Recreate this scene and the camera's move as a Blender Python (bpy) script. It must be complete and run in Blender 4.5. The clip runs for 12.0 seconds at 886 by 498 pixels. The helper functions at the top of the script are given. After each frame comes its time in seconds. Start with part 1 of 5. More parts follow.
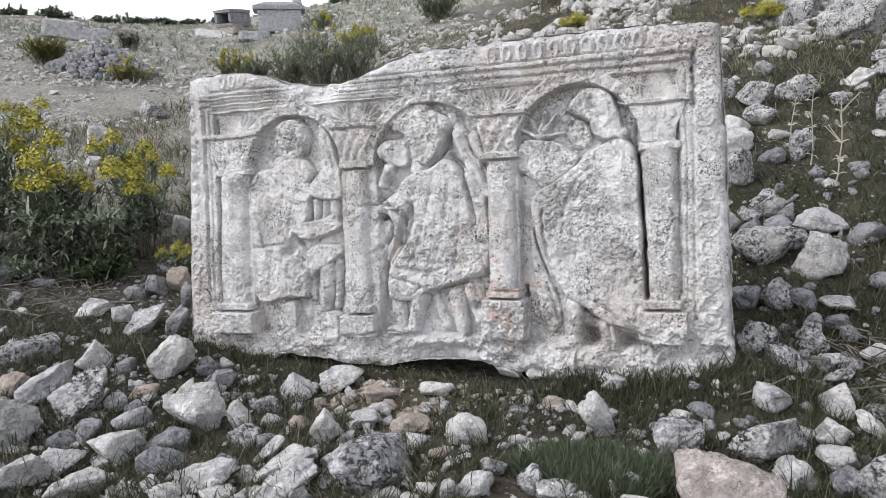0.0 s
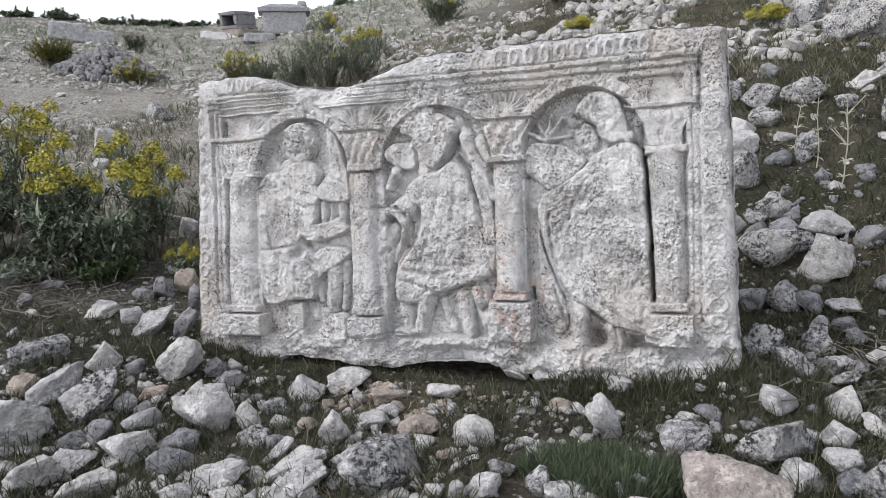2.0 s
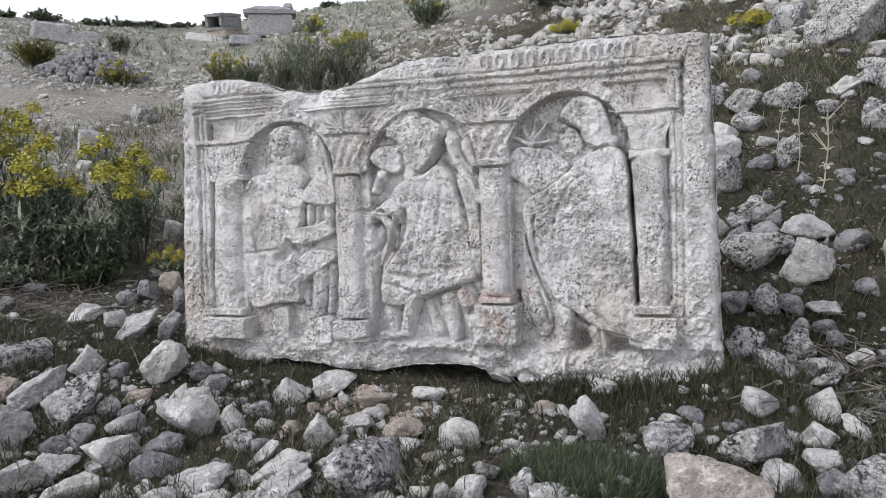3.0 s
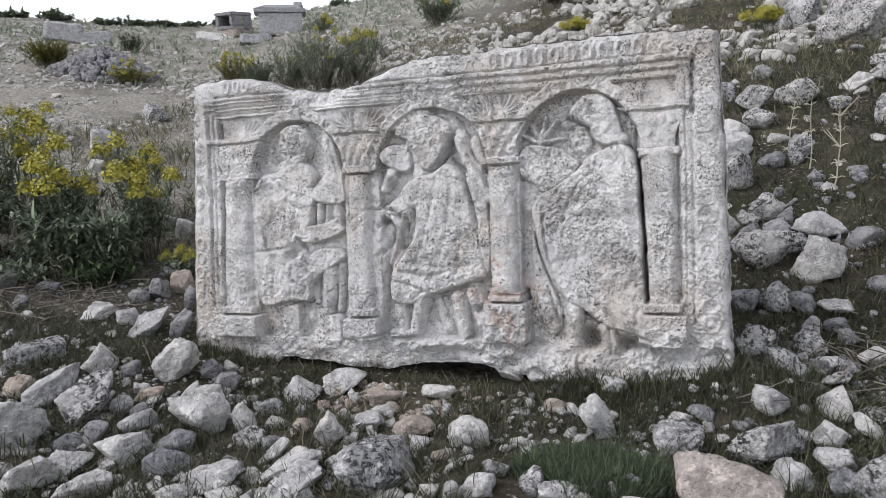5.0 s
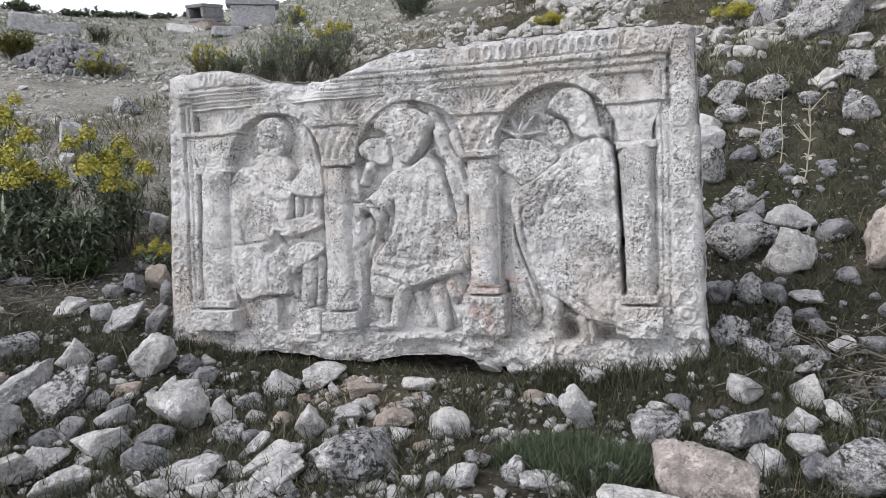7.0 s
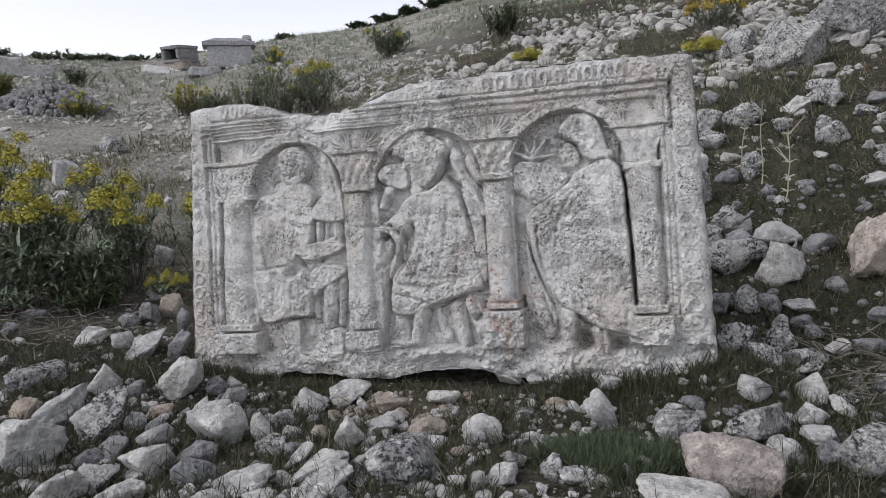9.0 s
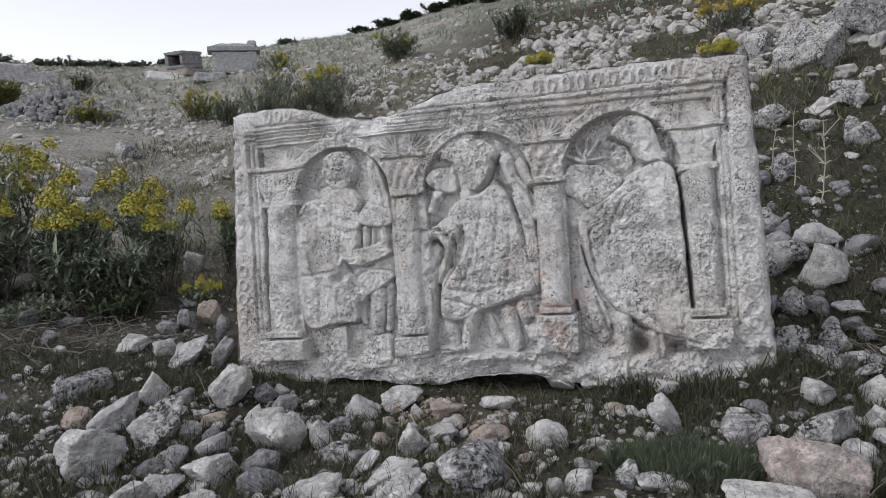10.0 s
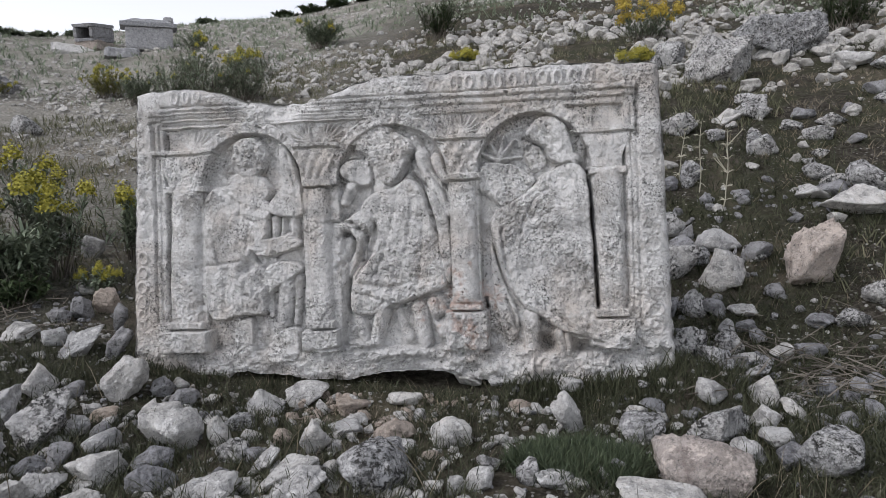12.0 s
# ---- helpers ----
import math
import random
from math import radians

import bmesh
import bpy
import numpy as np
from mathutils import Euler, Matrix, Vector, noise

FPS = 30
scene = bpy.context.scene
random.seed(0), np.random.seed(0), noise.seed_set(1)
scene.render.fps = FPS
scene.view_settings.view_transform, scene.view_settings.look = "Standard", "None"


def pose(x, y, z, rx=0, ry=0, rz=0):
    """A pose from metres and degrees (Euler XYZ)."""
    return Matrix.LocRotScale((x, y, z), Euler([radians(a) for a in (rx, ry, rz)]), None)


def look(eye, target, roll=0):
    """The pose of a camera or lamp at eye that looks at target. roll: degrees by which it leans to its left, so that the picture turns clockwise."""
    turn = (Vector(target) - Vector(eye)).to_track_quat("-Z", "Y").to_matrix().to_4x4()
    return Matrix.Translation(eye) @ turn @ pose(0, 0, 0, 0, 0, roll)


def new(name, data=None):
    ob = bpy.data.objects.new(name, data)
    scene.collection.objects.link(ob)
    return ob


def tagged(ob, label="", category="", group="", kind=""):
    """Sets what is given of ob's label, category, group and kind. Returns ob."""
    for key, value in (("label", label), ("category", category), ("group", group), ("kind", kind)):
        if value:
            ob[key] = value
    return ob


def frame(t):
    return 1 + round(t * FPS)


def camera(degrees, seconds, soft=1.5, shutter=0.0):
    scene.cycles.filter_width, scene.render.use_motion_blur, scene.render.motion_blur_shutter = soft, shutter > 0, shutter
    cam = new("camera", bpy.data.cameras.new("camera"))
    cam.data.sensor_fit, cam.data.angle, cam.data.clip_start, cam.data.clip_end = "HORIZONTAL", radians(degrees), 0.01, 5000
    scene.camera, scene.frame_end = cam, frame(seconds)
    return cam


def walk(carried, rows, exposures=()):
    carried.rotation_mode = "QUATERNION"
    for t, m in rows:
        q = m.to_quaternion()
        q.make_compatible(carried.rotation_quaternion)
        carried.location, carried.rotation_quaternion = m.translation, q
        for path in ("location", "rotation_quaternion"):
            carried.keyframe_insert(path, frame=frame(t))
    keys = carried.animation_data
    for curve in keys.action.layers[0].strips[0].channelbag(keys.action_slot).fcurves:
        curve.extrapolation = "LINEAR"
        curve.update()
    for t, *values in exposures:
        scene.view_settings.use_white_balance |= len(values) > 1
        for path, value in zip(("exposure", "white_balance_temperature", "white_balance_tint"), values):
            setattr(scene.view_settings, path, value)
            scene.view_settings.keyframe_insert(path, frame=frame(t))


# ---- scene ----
cam = camera(64.3, 12.0, 0.85)
PATH = [
    (0, (1.105, -2.934, 0.951), (0.452, -1.065, 0.672), -1.7),
    (0.5, (1.115, -2.933, 0.973), (0.458, -1.065, 0.692), -2.0),
    (1, (1.104, -2.939, 0.963), (0.443, -1.073, 0.681), -2.1),
    (1.5, (1.104, -2.945, 0.963), (0.437, -1.082, 0.669), -2.0),
    (2, (1.097, -2.954, 0.959), (0.433, -1.087, 0.684), -1.7),
    (2.5, (1.106, -2.962, 0.958), (0.455, -1.09, 0.69), -1.6),
    (3, (1.103, -2.963, 0.962), (0.476, -1.083, 0.694), -1.5),
    (4.8, (1.108, -2.967, 0.966), (0.471, -1.09, 0.692), -1.7),
    (5, (1.108, -2.967, 0.966), (0.454, -1.097, 0.692), -1.7),
    (5.5, (1.105, -2.974, 0.968), (0.43, -1.11, 0.697), -1.7),
    (6, (1.109, -2.974, 0.965), (0.443, -1.108, 0.693), -1.8),
    (6.5, (1.1, -2.97, 0.965), (0.464, -1.095, 0.681), -1.8),
    (7, (1.089, -2.984, 0.96), (0.504, -1.093, 0.669), -1.6),
    (7.2, (1.08, -2.949, 0.959), (0.53, -1.048, 0.668), -1.6),
    (8.8, (1.004, -3.226, 0.931), (0.441, -1.317, 0.741), -3.2),
    (9, (0.915, -3.216, 0.911), (0.411, -1.291, 0.718), -2.7),
    (9.5, (0.728, -3.219, 0.929), (0.318, -1.267, 0.778), -4.2),
    (10, (0.658, -3.249, 0.922), (0.162, -1.32, 0.74), -3.1),
    (10.5, (0.661, -3.23, 0.927), (0.287, -1.275, 0.731), -0.6),
    (11, (0.661, -3.234, 0.928), (0.299, -1.275, 0.759), -1.2),
    (11.5, (0.69, -3.221, 0.935), (0.408, -1.248, 0.771), -1.3),
    (12, (0.691, -3.208, 0.924), (0.415, -1.238, 0.716), -0.6),
]
walk(cam, [(t, look(eye, target, roll)) for t, eye, target, roll in PATH],
     [(0.0, 0.16, 6480, 14), (1.5, 0.07, 6480, 14), (2.5, 0.0, 6480, 14), (6.0, -0.06, 6480, 14), (7.0, 0.02, 6480, 14), (8.8, -0.39, 6480, 14), (9.5, -0.45, 6480, 14), (10.5, -0.43, 6480, 14), (12.0, -0.39, 6480, 14)])

# ---- world and sun: a bright, veiled evening sky ----
world = bpy.data.worlds.new("world")
scene.world = world
world.use_nodes = True
wn, wl = world.node_tree.nodes, world.node_tree.links
wn.clear()
sky = wn.new("ShaderNodeTexSky")
sky.sky_type, sky.sun_disc = "NISHITA", False
sky.sun_elevation, sky.sun_rotation = radians(46), radians(-128)
sky.air_density, sky.dust_density, sky.ozone_density = 1.0, 0.4, 1.0
pale = wn.new("ShaderNodeHueSaturation")
pale.inputs["Saturation"].default_value = 0.22
wl.new(sky.outputs["Color"], pale.inputs["Color"])
back = wn.new("ShaderNodeBackground")
back.inputs["Strength"].default_value = 0.275
wl.new(pale.outputs["Color"], back.inputs["Color"])
wl.new(back.outputs["Background"], wn.new("ShaderNodeOutputWorld").inputs["Surface"])
sun = new("sun", bpy.data.lights.new("sun", "SUN"))
sun.data.energy, sun.data.angle, sun.data.color = 1.6, radians(24), (1.0, 0.98, 0.95)
sun.matrix_world = look((-6.0, -4.6, 8.0), (0, 0, 0))


# ---- materials ----
class Nodes:
    """A short way to wire one procedural material."""

    def __init__(self, name):
        self.mat = bpy.data.materials.new(name)
        self.mat.use_nodes = True
        self.tree = self.mat.node_tree
        self.bsdf = self.tree.nodes["Principled BSDF"]
        coords = self.tree.nodes.new("ShaderNodeTexCoord")
        self.at = coords.outputs["Object"]

    def put(self, kind, links=(), **values):
        node = self.tree.nodes.new(kind)
        for key, value in values.items():
            node.inputs[key.replace("_", " ")].default_value = value
        for socket, key in links:
            self.tree.links.new(socket, node.inputs[key])
        return node

    def noise(self, scale, detail=5.0, rough=0.6, at=None):
        return self.put("ShaderNodeTexNoise", [(at or self.at, "Vector")], Scale=scale, Detail=detail, Roughness=rough).outputs["Fac"]

    def cells(self, scale, at=None):
        return self.put("ShaderNodeTexVoronoi", [(at or self.at, "Vector")], Scale=scale).outputs["Distance"]

    def ramp(self, fac, *stops):
        node = self.put("ShaderNodeValToRGB", [(fac, "Fac")])
        elements = node.color_ramp.elements
        while len(elements) < len(stops):
            elements.new(0.5)
        for e, (place, colour) in zip(elements, stops):
            e.position = place
            e.color = (*colour, 1) if isinstance(colour, tuple) else (colour, colour, colour, 1)
        return node.outputs["Color"]

    def mix(self, fac, a, b, mode="MIX"):
        node = self.tree.nodes.new("ShaderNodeMix")
        node.data_type, node.blend_type = "RGBA", mode
        for value, key in ((fac, 0), (a, 6), (b, 7)):
            if isinstance(value, (int, float)):
                node.inputs[key].default_value = value
            elif isinstance(value, tuple):
                node.inputs[key].default_value = (*value, 1)
            else:
                self.tree.links.new(value, node.inputs[key])
        return node.outputs[2]

    def done(self, colour, rough=0.9, height=None, bump=0.3, distance=0.01, specular=0.2):
        if isinstance(colour, tuple):
            self.bsdf.inputs["Base Color"].default_value = (*colour, 1)
        else:
            self.tree.links.new(colour, self.bsdf.inputs["Base Color"])
        self.bsdf.inputs["Roughness"].default_value = rough
        self.bsdf.inputs["Specular IOR Level"].default_value = specular
        if height is not None:
            node = self.put("ShaderNodeBump", [(height, "Height")], Strength=bump, Distance=distance)
            self.tree.links.new(node.outputs["Normal"], self.bsdf.inputs["Normal"])
        return self.mat


def slab_material():
    """Weathered pale limestone: chalky film, warm patches, dark lichen specks and small pits."""
    n = Nodes("weathered_limestone")
    chalk = n.ramp(n.noise(3.2, 7, 0.7), (0.34, (0.42, 0.42, 0.418)), (0.5, (0.66, 0.656, 0.648)), (0.68, (0.79, 0.786, 0.776)))
    colour = n.mix(n.ramp(n.noise(2.1, 5, 0.65), (0.48, 0.0), (0.64, 0.75)), chalk, (0.58, 0.525, 0.475))
    colour = n.mix(n.ramp(n.noise(11, 7, 0.75), (0.50, 0.0), (0.66, 0.75)), colour, (0.33, 0.33, 0.325))
    speck = n.ramp(n.noise(85, 6, 0.85), (0.515, 0.0), (0.56, 1.0))
    where = n.ramp(n.noise(4.6, 7, 0.72), (0.45, 0.05), (0.60, 1.0))
    colour = n.mix(n.mix(1.0, speck, where, "MULTIPLY"), colour, (0.085, 0.084, 0.08))
    fine = n.noise(190, 4, 0.8)
    colour = n.mix(n.ramp(fine, (0.56, 0.0), (0.68, 0.42)), colour, (0.22, 0.217, 0.21))
    pits = n.mix(1.0, n.ramp(n.cells(38, n.mix(0.06, n.at, n.put("ShaderNodeTexNoise", [(n.at, "Vector")], Scale=30.0).outputs["Color"])), (0.13, 1.0), (0.21, 0.0)), n.ramp(n.noise(7.5, 6, 0.7), (0.47, 0.0), (0.58, 0.9)), "MULTIPLY")
    colour = n.mix(pits, colour, (0.07, 0.068, 0.064))
    stain = n.ramp(n.noise(3.7, 9, 0.78), (0.53, 0.0), (0.575, 0.5))
    colour = n.mix(stain, colour, (0.30, 0.285, 0.265))
    bright = n.ramp(n.noise(5.3, 8, 0.75), (0.56, 0.0), (0.62, 0.7))
    colour = n.mix(bright, colour, (0.79, 0.787, 0.78))
    rusty = n.put("ShaderNodeVectorMath", [(n.at, 0)])
    rusty.operation = "DISTANCE"
    rusty.inputs[1].default_value = (0.33, 0.02, 0.29)
    spread = n.put("ShaderNodeMath", [(rusty.outputs["Value"], 0), (n.noise(14, 5), 1)])
    colour = n.mix(n.ramp(n.put("ShaderNodeMapRange", [(spread.outputs[0], "Value")], From_Min=0.64, From_Max=0.50).outputs["Result"], (0.0, 0.0), (1.0, 0.55)), colour, (0.42, 0.25, 0.18))
    relief = n.mix(pits, n.mix(0.30, n.noise(85, 8, 0.8), n.ramp(n.cells(95), (0.08, 0.0), (0.28, 1.0))), (0.0, 0.0, 0.0))
    return n.done(colour, 0.95, relief, 1.0, 0.009, 0.1)


def rock_material(name, dark, light, spot, amount):
    """Limestone field stone; lichen spots by amount."""
    n = Nodes(name)
    own = n.put("ShaderNodeObjectInfo").outputs["Random"]
    apart = n.put("ShaderNodeMath", [(own, 0)])
    apart.operation = "MULTIPLY"
    apart.inputs[1].default_value = 41.0
    moved = n.put("ShaderNodeVectorMath", [(n.at, 0), (apart.outputs[0], 1)])
    at = moved.outputs[0]
    colour = n.ramp(n.noise(13, 9, 0.72, at), (0.36, dark), (0.50, light), (0.64, tuple(min(0.82, c * 1.16) for c in light)))
    tone = n.ramp(own, (0.0, (0.70, 0.71, 0.73)), (0.35, (0.95, 0.94, 0.925)), (0.7, (1.0, 0.98, 0.95)), (1.0, (0.86, 0.865, 0.87)))
    colour = n.mix(1.0, colour, tone, "MULTIPLY")
    film = n.ramp(n.noise(9, 8, 0.78, at), (0.50, 0.0), (0.60, 0.7))
    colour = n.mix(film, colour, tuple(c * 0.62 for c in light))
    blot = n.ramp(n.noise(46, 9, 0.80, at), (0.60 - amount, 0.0), (0.635 - amount, 1.0))
    colour = n.mix(n.mix(1.0, blot, n.ramp(n.noise(7, 4, 0.6, at), (0.36, 0.15), (0.52, 1.0)), "MULTIPLY"), colour, spot)
    pits = n.mix(1.0, n.ramp(n.cells(75, at), (0.10, 1.0), (0.20, 0.0)), n.ramp(n.noise(16, 5, 0.7, at), (0.50, 0.0), (0.60, 0.9)), "MULTIPLY")
    colour = n.mix(pits, colour, (0.07, 0.07, 0.066))
    worn = n.ramp(n.noise(17, 10, 0.78, at), (0.53, 0.0), (0.60, 0.8))
    colour = n.mix(worn, colour, tuple(min(0.80, c * 1.25) for c in light))
    seam = n.ramp(n.noise(15, 7, 0.65, at), (0.485, 0.0), (0.5, 0.6), (0.515, 0.0))
    colour = n.mix(seam, colour, (0.17, 0.167, 0.16))
    steps = n.ramp(n.noise(18, 7, 0.7, at), (0.42, 0.0), (0.46, 0.5), (0.54, 0.56), (0.58, 1.0))
    relief = n.mix(0.3, n.mix(0.45, n.noise(60, 10, 0.78, at), steps), n.mix(pits, n.cells(90, at), (0.0, 0.0, 0.0)))
    return n.done(colour, 0.92, relief, 1.0, 0.014, 0.12)


def leaf_material(name, a, b, rough=0.6):
    n = Nodes(name)
    isle = n.put("ShaderNodeNewGeometry").outputs["Random Per Island"]
    return n.done(n.ramp(isle, (0.0, a), (1.0, b)), rough, specular=0.25)


def ground_material():
    """Dry hillside soil with short green patches and pale grit."""
    n = Nodes("hillside_soil")
    soil = n.ramp(n.noise(22, 10, 0.82), (0.38, (0.016, 0.014, 0.011)), (0.50, (0.055, 0.049, 0.040)), (0.64, (0.15, 0.137, 0.117)))
    green = n.ramp(n.noise(1.7, 5, 0.65), (0.42, 0.0), (0.60, 0.75))
    blades = n.ramp(n.noise(60, 5, 0.7), (0.35, (0.022, 0.027, 0.015)), (0.68, (0.085, 0.09, 0.052)))
    colour = n.mix(green, soil, blades)
    grit = n.ramp(n.cells(24), (0.16, 1.0), (0.24, 0.0))
    few = n.ramp(n.noise(2.6, 4), (0.46, 0.0), (0.62, 1.0))
    colour = n.mix(n.mix(1.0, grit, few, "MULTIPLY"), colour, (0.40, 0.39, 0.37))
    straw = n.ramp(n.noise(0.55, 5, 0.65), (0.52, 0.0), (0.70, 0.6))
    colour = n.mix(straw, colour, (0.27, 0.23, 0.175))
    # the thin scree of the far side of the slope
    apart = n.put("ShaderNodeSeparateXYZ", [(n.at, "Vector")])
    edge = n.put("ShaderNodeMath", [(apart.outputs["X"], 0), (n.noise(0.5, 4), 1)])
    side = n.ramp(n.put("ShaderNodeMapRange", [(edge.outputs[0], "Value")], From_Min=-0.9, From_Max=-3.4).outputs["Result"], (0.0, 0.0), (1.0, 1.0))
    scree = n.ramp(n.noise(24, 9, 0.8), (0.36, (0.10, 0.096, 0.078)), (0.50, (0.30, 0.288, 0.255)), (0.66, (0.56, 0.54, 0.50)))
    sparse = n.ramp(n.noise(0.8, 6, 0.7), (0.36, 0.45), (0.56, 1.0))
    colour = n.mix(n.mix(1.0, side, sparse, "MULTIPLY"), colour, scree)
    return n.done(colour, 1.0, n.noise(34, 9, 0.75), 0.9, 0.03, 0.05)


SLAB = slab_material()
PALE = rock_material("pale_limestone", (0.29, 0.29, 0.292), (0.60, 0.596, 0.586), (0.19, 0.19, 0.188), 0.0)
LICHEN = rock_material("lichen_limestone", (0.22, 0.222, 0.23), (0.52, 0.52, 0.518), (0.05, 0.05, 0.048), 0.115)
PINK = rock_material("pinkish_limestone", (0.31, 0.262, 0.235), (0.53, 0.47, 0.428), (0.13, 0.122, 0.116), 0.045)
BROWN = rock_material("brownish_limestone", (0.27, 0.225, 0.19), (0.46, 0.40, 0.35), (0.17, 0.14, 0.12), 0.02)
SCREE = rock_material("scree_stone", (0.22, 0.217, 0.207), (0.52, 0.512, 0.492), (0.15, 0.15, 0.14), 0.0)
GREY = rock_material("grey_rubble", (0.12, 0.123, 0.135), (0.31, 0.313, 0.327), (0.06, 0.06, 0.06), 0.06)
HEWN = rock_material("hewn_grey_stone", (0.27, 0.275, 0.29), (0.44, 0.445, 0.46), (0.20, 0.20, 0.205), -0.05)
ROCKS = {"grey": GREY, "hewn": HEWN, "pale": PALE, "lichen": LICHEN, "pink": PINK, "brown": BROWN}
SOIL = ground_material()
GRASS = leaf_material("short_green_grass", (0.024, 0.030, 0.016), (0.100, 0.106, 0.062))
SLOPEGRASS = leaf_material("pale_slope_grass", (0.075, 0.082, 0.045), (0.22, 0.215, 0.14))
CUSHION = leaf_material("cushion_green", (0.035, 0.052, 0.030), (0.12, 0.15, 0.085))
STRAW = leaf_material("dry_straw", (0.16, 0.135, 0.09), (0.34, 0.295, 0.22))
LEAF = leaf_material("grey_green_leaves", (0.105, 0.138, 0.090), (0.30, 0.345, 0.25))
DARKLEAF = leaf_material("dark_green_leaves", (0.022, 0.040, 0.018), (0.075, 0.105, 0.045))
YELLOW = leaf_material("yellow_flowers", (0.24, 0.23, 0.045), (0.52, 0.47, 0.085), 0.7)
BROOM = leaf_material("yellow_green_leaves", (0.11, 0.115, 0.035), (0.30, 0.29, 0.09), 0.7)
ORANGE = leaf_material("orange_flowers", (0.40, 0.29, 0.06), (0.55, 0.44, 0.08), 0.7)
TWIG = leaf_material("dead_grey_twigs", (0.07, 0.06, 0.05), (0.27, 0.245, 0.21), 0.9)
STEM = leaf_material("pale_dry_stems", (0.30, 0.29, 0.22), (0.46, 0.44, 0.36), 0.9)
CAVITY = rock_material("stained_stone", (0.10, 0.07, 0.06), (0.26, 0.19, 0.16), (0.06, 0.05, 0.05), 0.05)


# ---- building helpers ----
def mesh_of(name, verts, faces, material, smooth=True):
    data = bpy.data.meshes.new(name)
    data.from_pydata(np.asarray(verts).tolist(), [], faces.tolist() if hasattr(faces, "tolist") else faces)
    data.materials.append(material)
    if smooth:
        data.polygons.foreach_set("use_smooth", np.ones(len(data.polygons), bool))
    data.update()
    return data


def part(name, data, parent, label="", kind=""):
    ob = new(name, data)
    ob.parent = parent
    return tagged(ob, label, kind=kind)


def thing(name, m, label, category, group="", kind=""):
    ob = new(name)
    ob.matrix_world = m
    ob.empty_display_size = 0.05
    return tagged(ob, label, category, group, kind)


class Soup:
    """Collects many small pieces into one mesh."""

    def __init__(self):
        self.verts, self.faces, self.count = [], [], 0

    def add(self, verts, faces):
        self.verts.extend(verts)
        self.faces.extend([tuple(i + self.count for i in f) for f in faces])
        self.count += len(verts)

    def blade(self, foot, tip, bend, width, side):
        """A tapered, bent blade of three joints."""
        foot, tip, bend, side = Vector(foot), Vector(tip), Vector(bend), Vector(side)
        mid = foot.lerp(tip, 0.55) + bend
        self.add([foot - side * width, foot + side * width, mid + side * width * 0.8, mid - side * width * 0.8, tip],
                 [(0, 1, 2, 3), (3, 2, 4)])

    def rod(self, a, b, ra, rb, sides=4):
        """A tapered twig from a to b."""
        a, b = Vector(a), Vector(b)
        way = (b - a).normalized()
        across = way.orthogonal().normalized()
        other = way.cross(across)
        ring = []
        for p, r in ((a, ra), (b, rb)):
            ring += [p + (across * math.cos(k * math.tau / sides) + other * math.sin(k * math.tau / sides)) * r for k in range(sides)]
        self.add(ring, [(k, (k + 1) % sides, sides + (k + 1) % sides, sides + k) for k in range(sides)] + [tuple(range(sides, 2 * sides))])

    def tube(self, points, ra, rb, sides=5):
        """One tapered stalk through all the points."""
        ring, last = [], len(points) - 1
        for n, p in enumerate(points):
            r = ra + (rb - ra) * n / last
            ring += [p + Vector((math.cos(k * math.tau / sides) * r, math.sin(k * math.tau / sides) * r, 0)) for k in range(sides)]
        self.add(ring, [(n * sides + k, n * sides + (k + 1) % sides, (n + 1) * sides + (k + 1) % sides, (n + 1) * sides + k) for n in range(last) for k in range(sides)])

    def mesh(self, name, material, smooth=False):
        return mesh_of(name, [tuple(v) for v in self.verts], self.faces, material, smooth)


# ---- ground form ----
def noise2(x, y, seed=0):
    """Smooth lattice noise, 0 to 1, on arrays."""
    x, y = np.asarray(x, float), np.asarray(y, float)
    xi, yi = np.floor(x), np.floor(y)
    fx, fy = x - xi, y - yi
    fx, fy = fx * fx * (3 - 2 * fx), fy * fy * (3 - 2 * fy)

    def lattice(a, b):
        s = np.sin(a * 127.1 + b * 311.7 + seed * 74.7) * 43758.5453
        return s - np.floor(s)

    low = lattice(xi, yi) * (1 - fx) + lattice(xi + 1, yi) * fx
    high = lattice(xi, yi + 1) * (1 - fx) + lattice(xi + 1, yi + 1) * fx
    return low * (1 - fy) + high * fy


def fbm(x, y, octaves=4, seed=0):
    total, gain = 0, 0.5
    for n in range(octaves):
        total = total + gain * (noise2(x * 2**n, y * 2**n, seed + n) - 0.5)
        gain *= 0.55
    return total


def sstep(x, edge, width):
    t = np.clip((x - edge) / width + 0.5, 0, 1)
    return t * t * (3 - 2 * t)


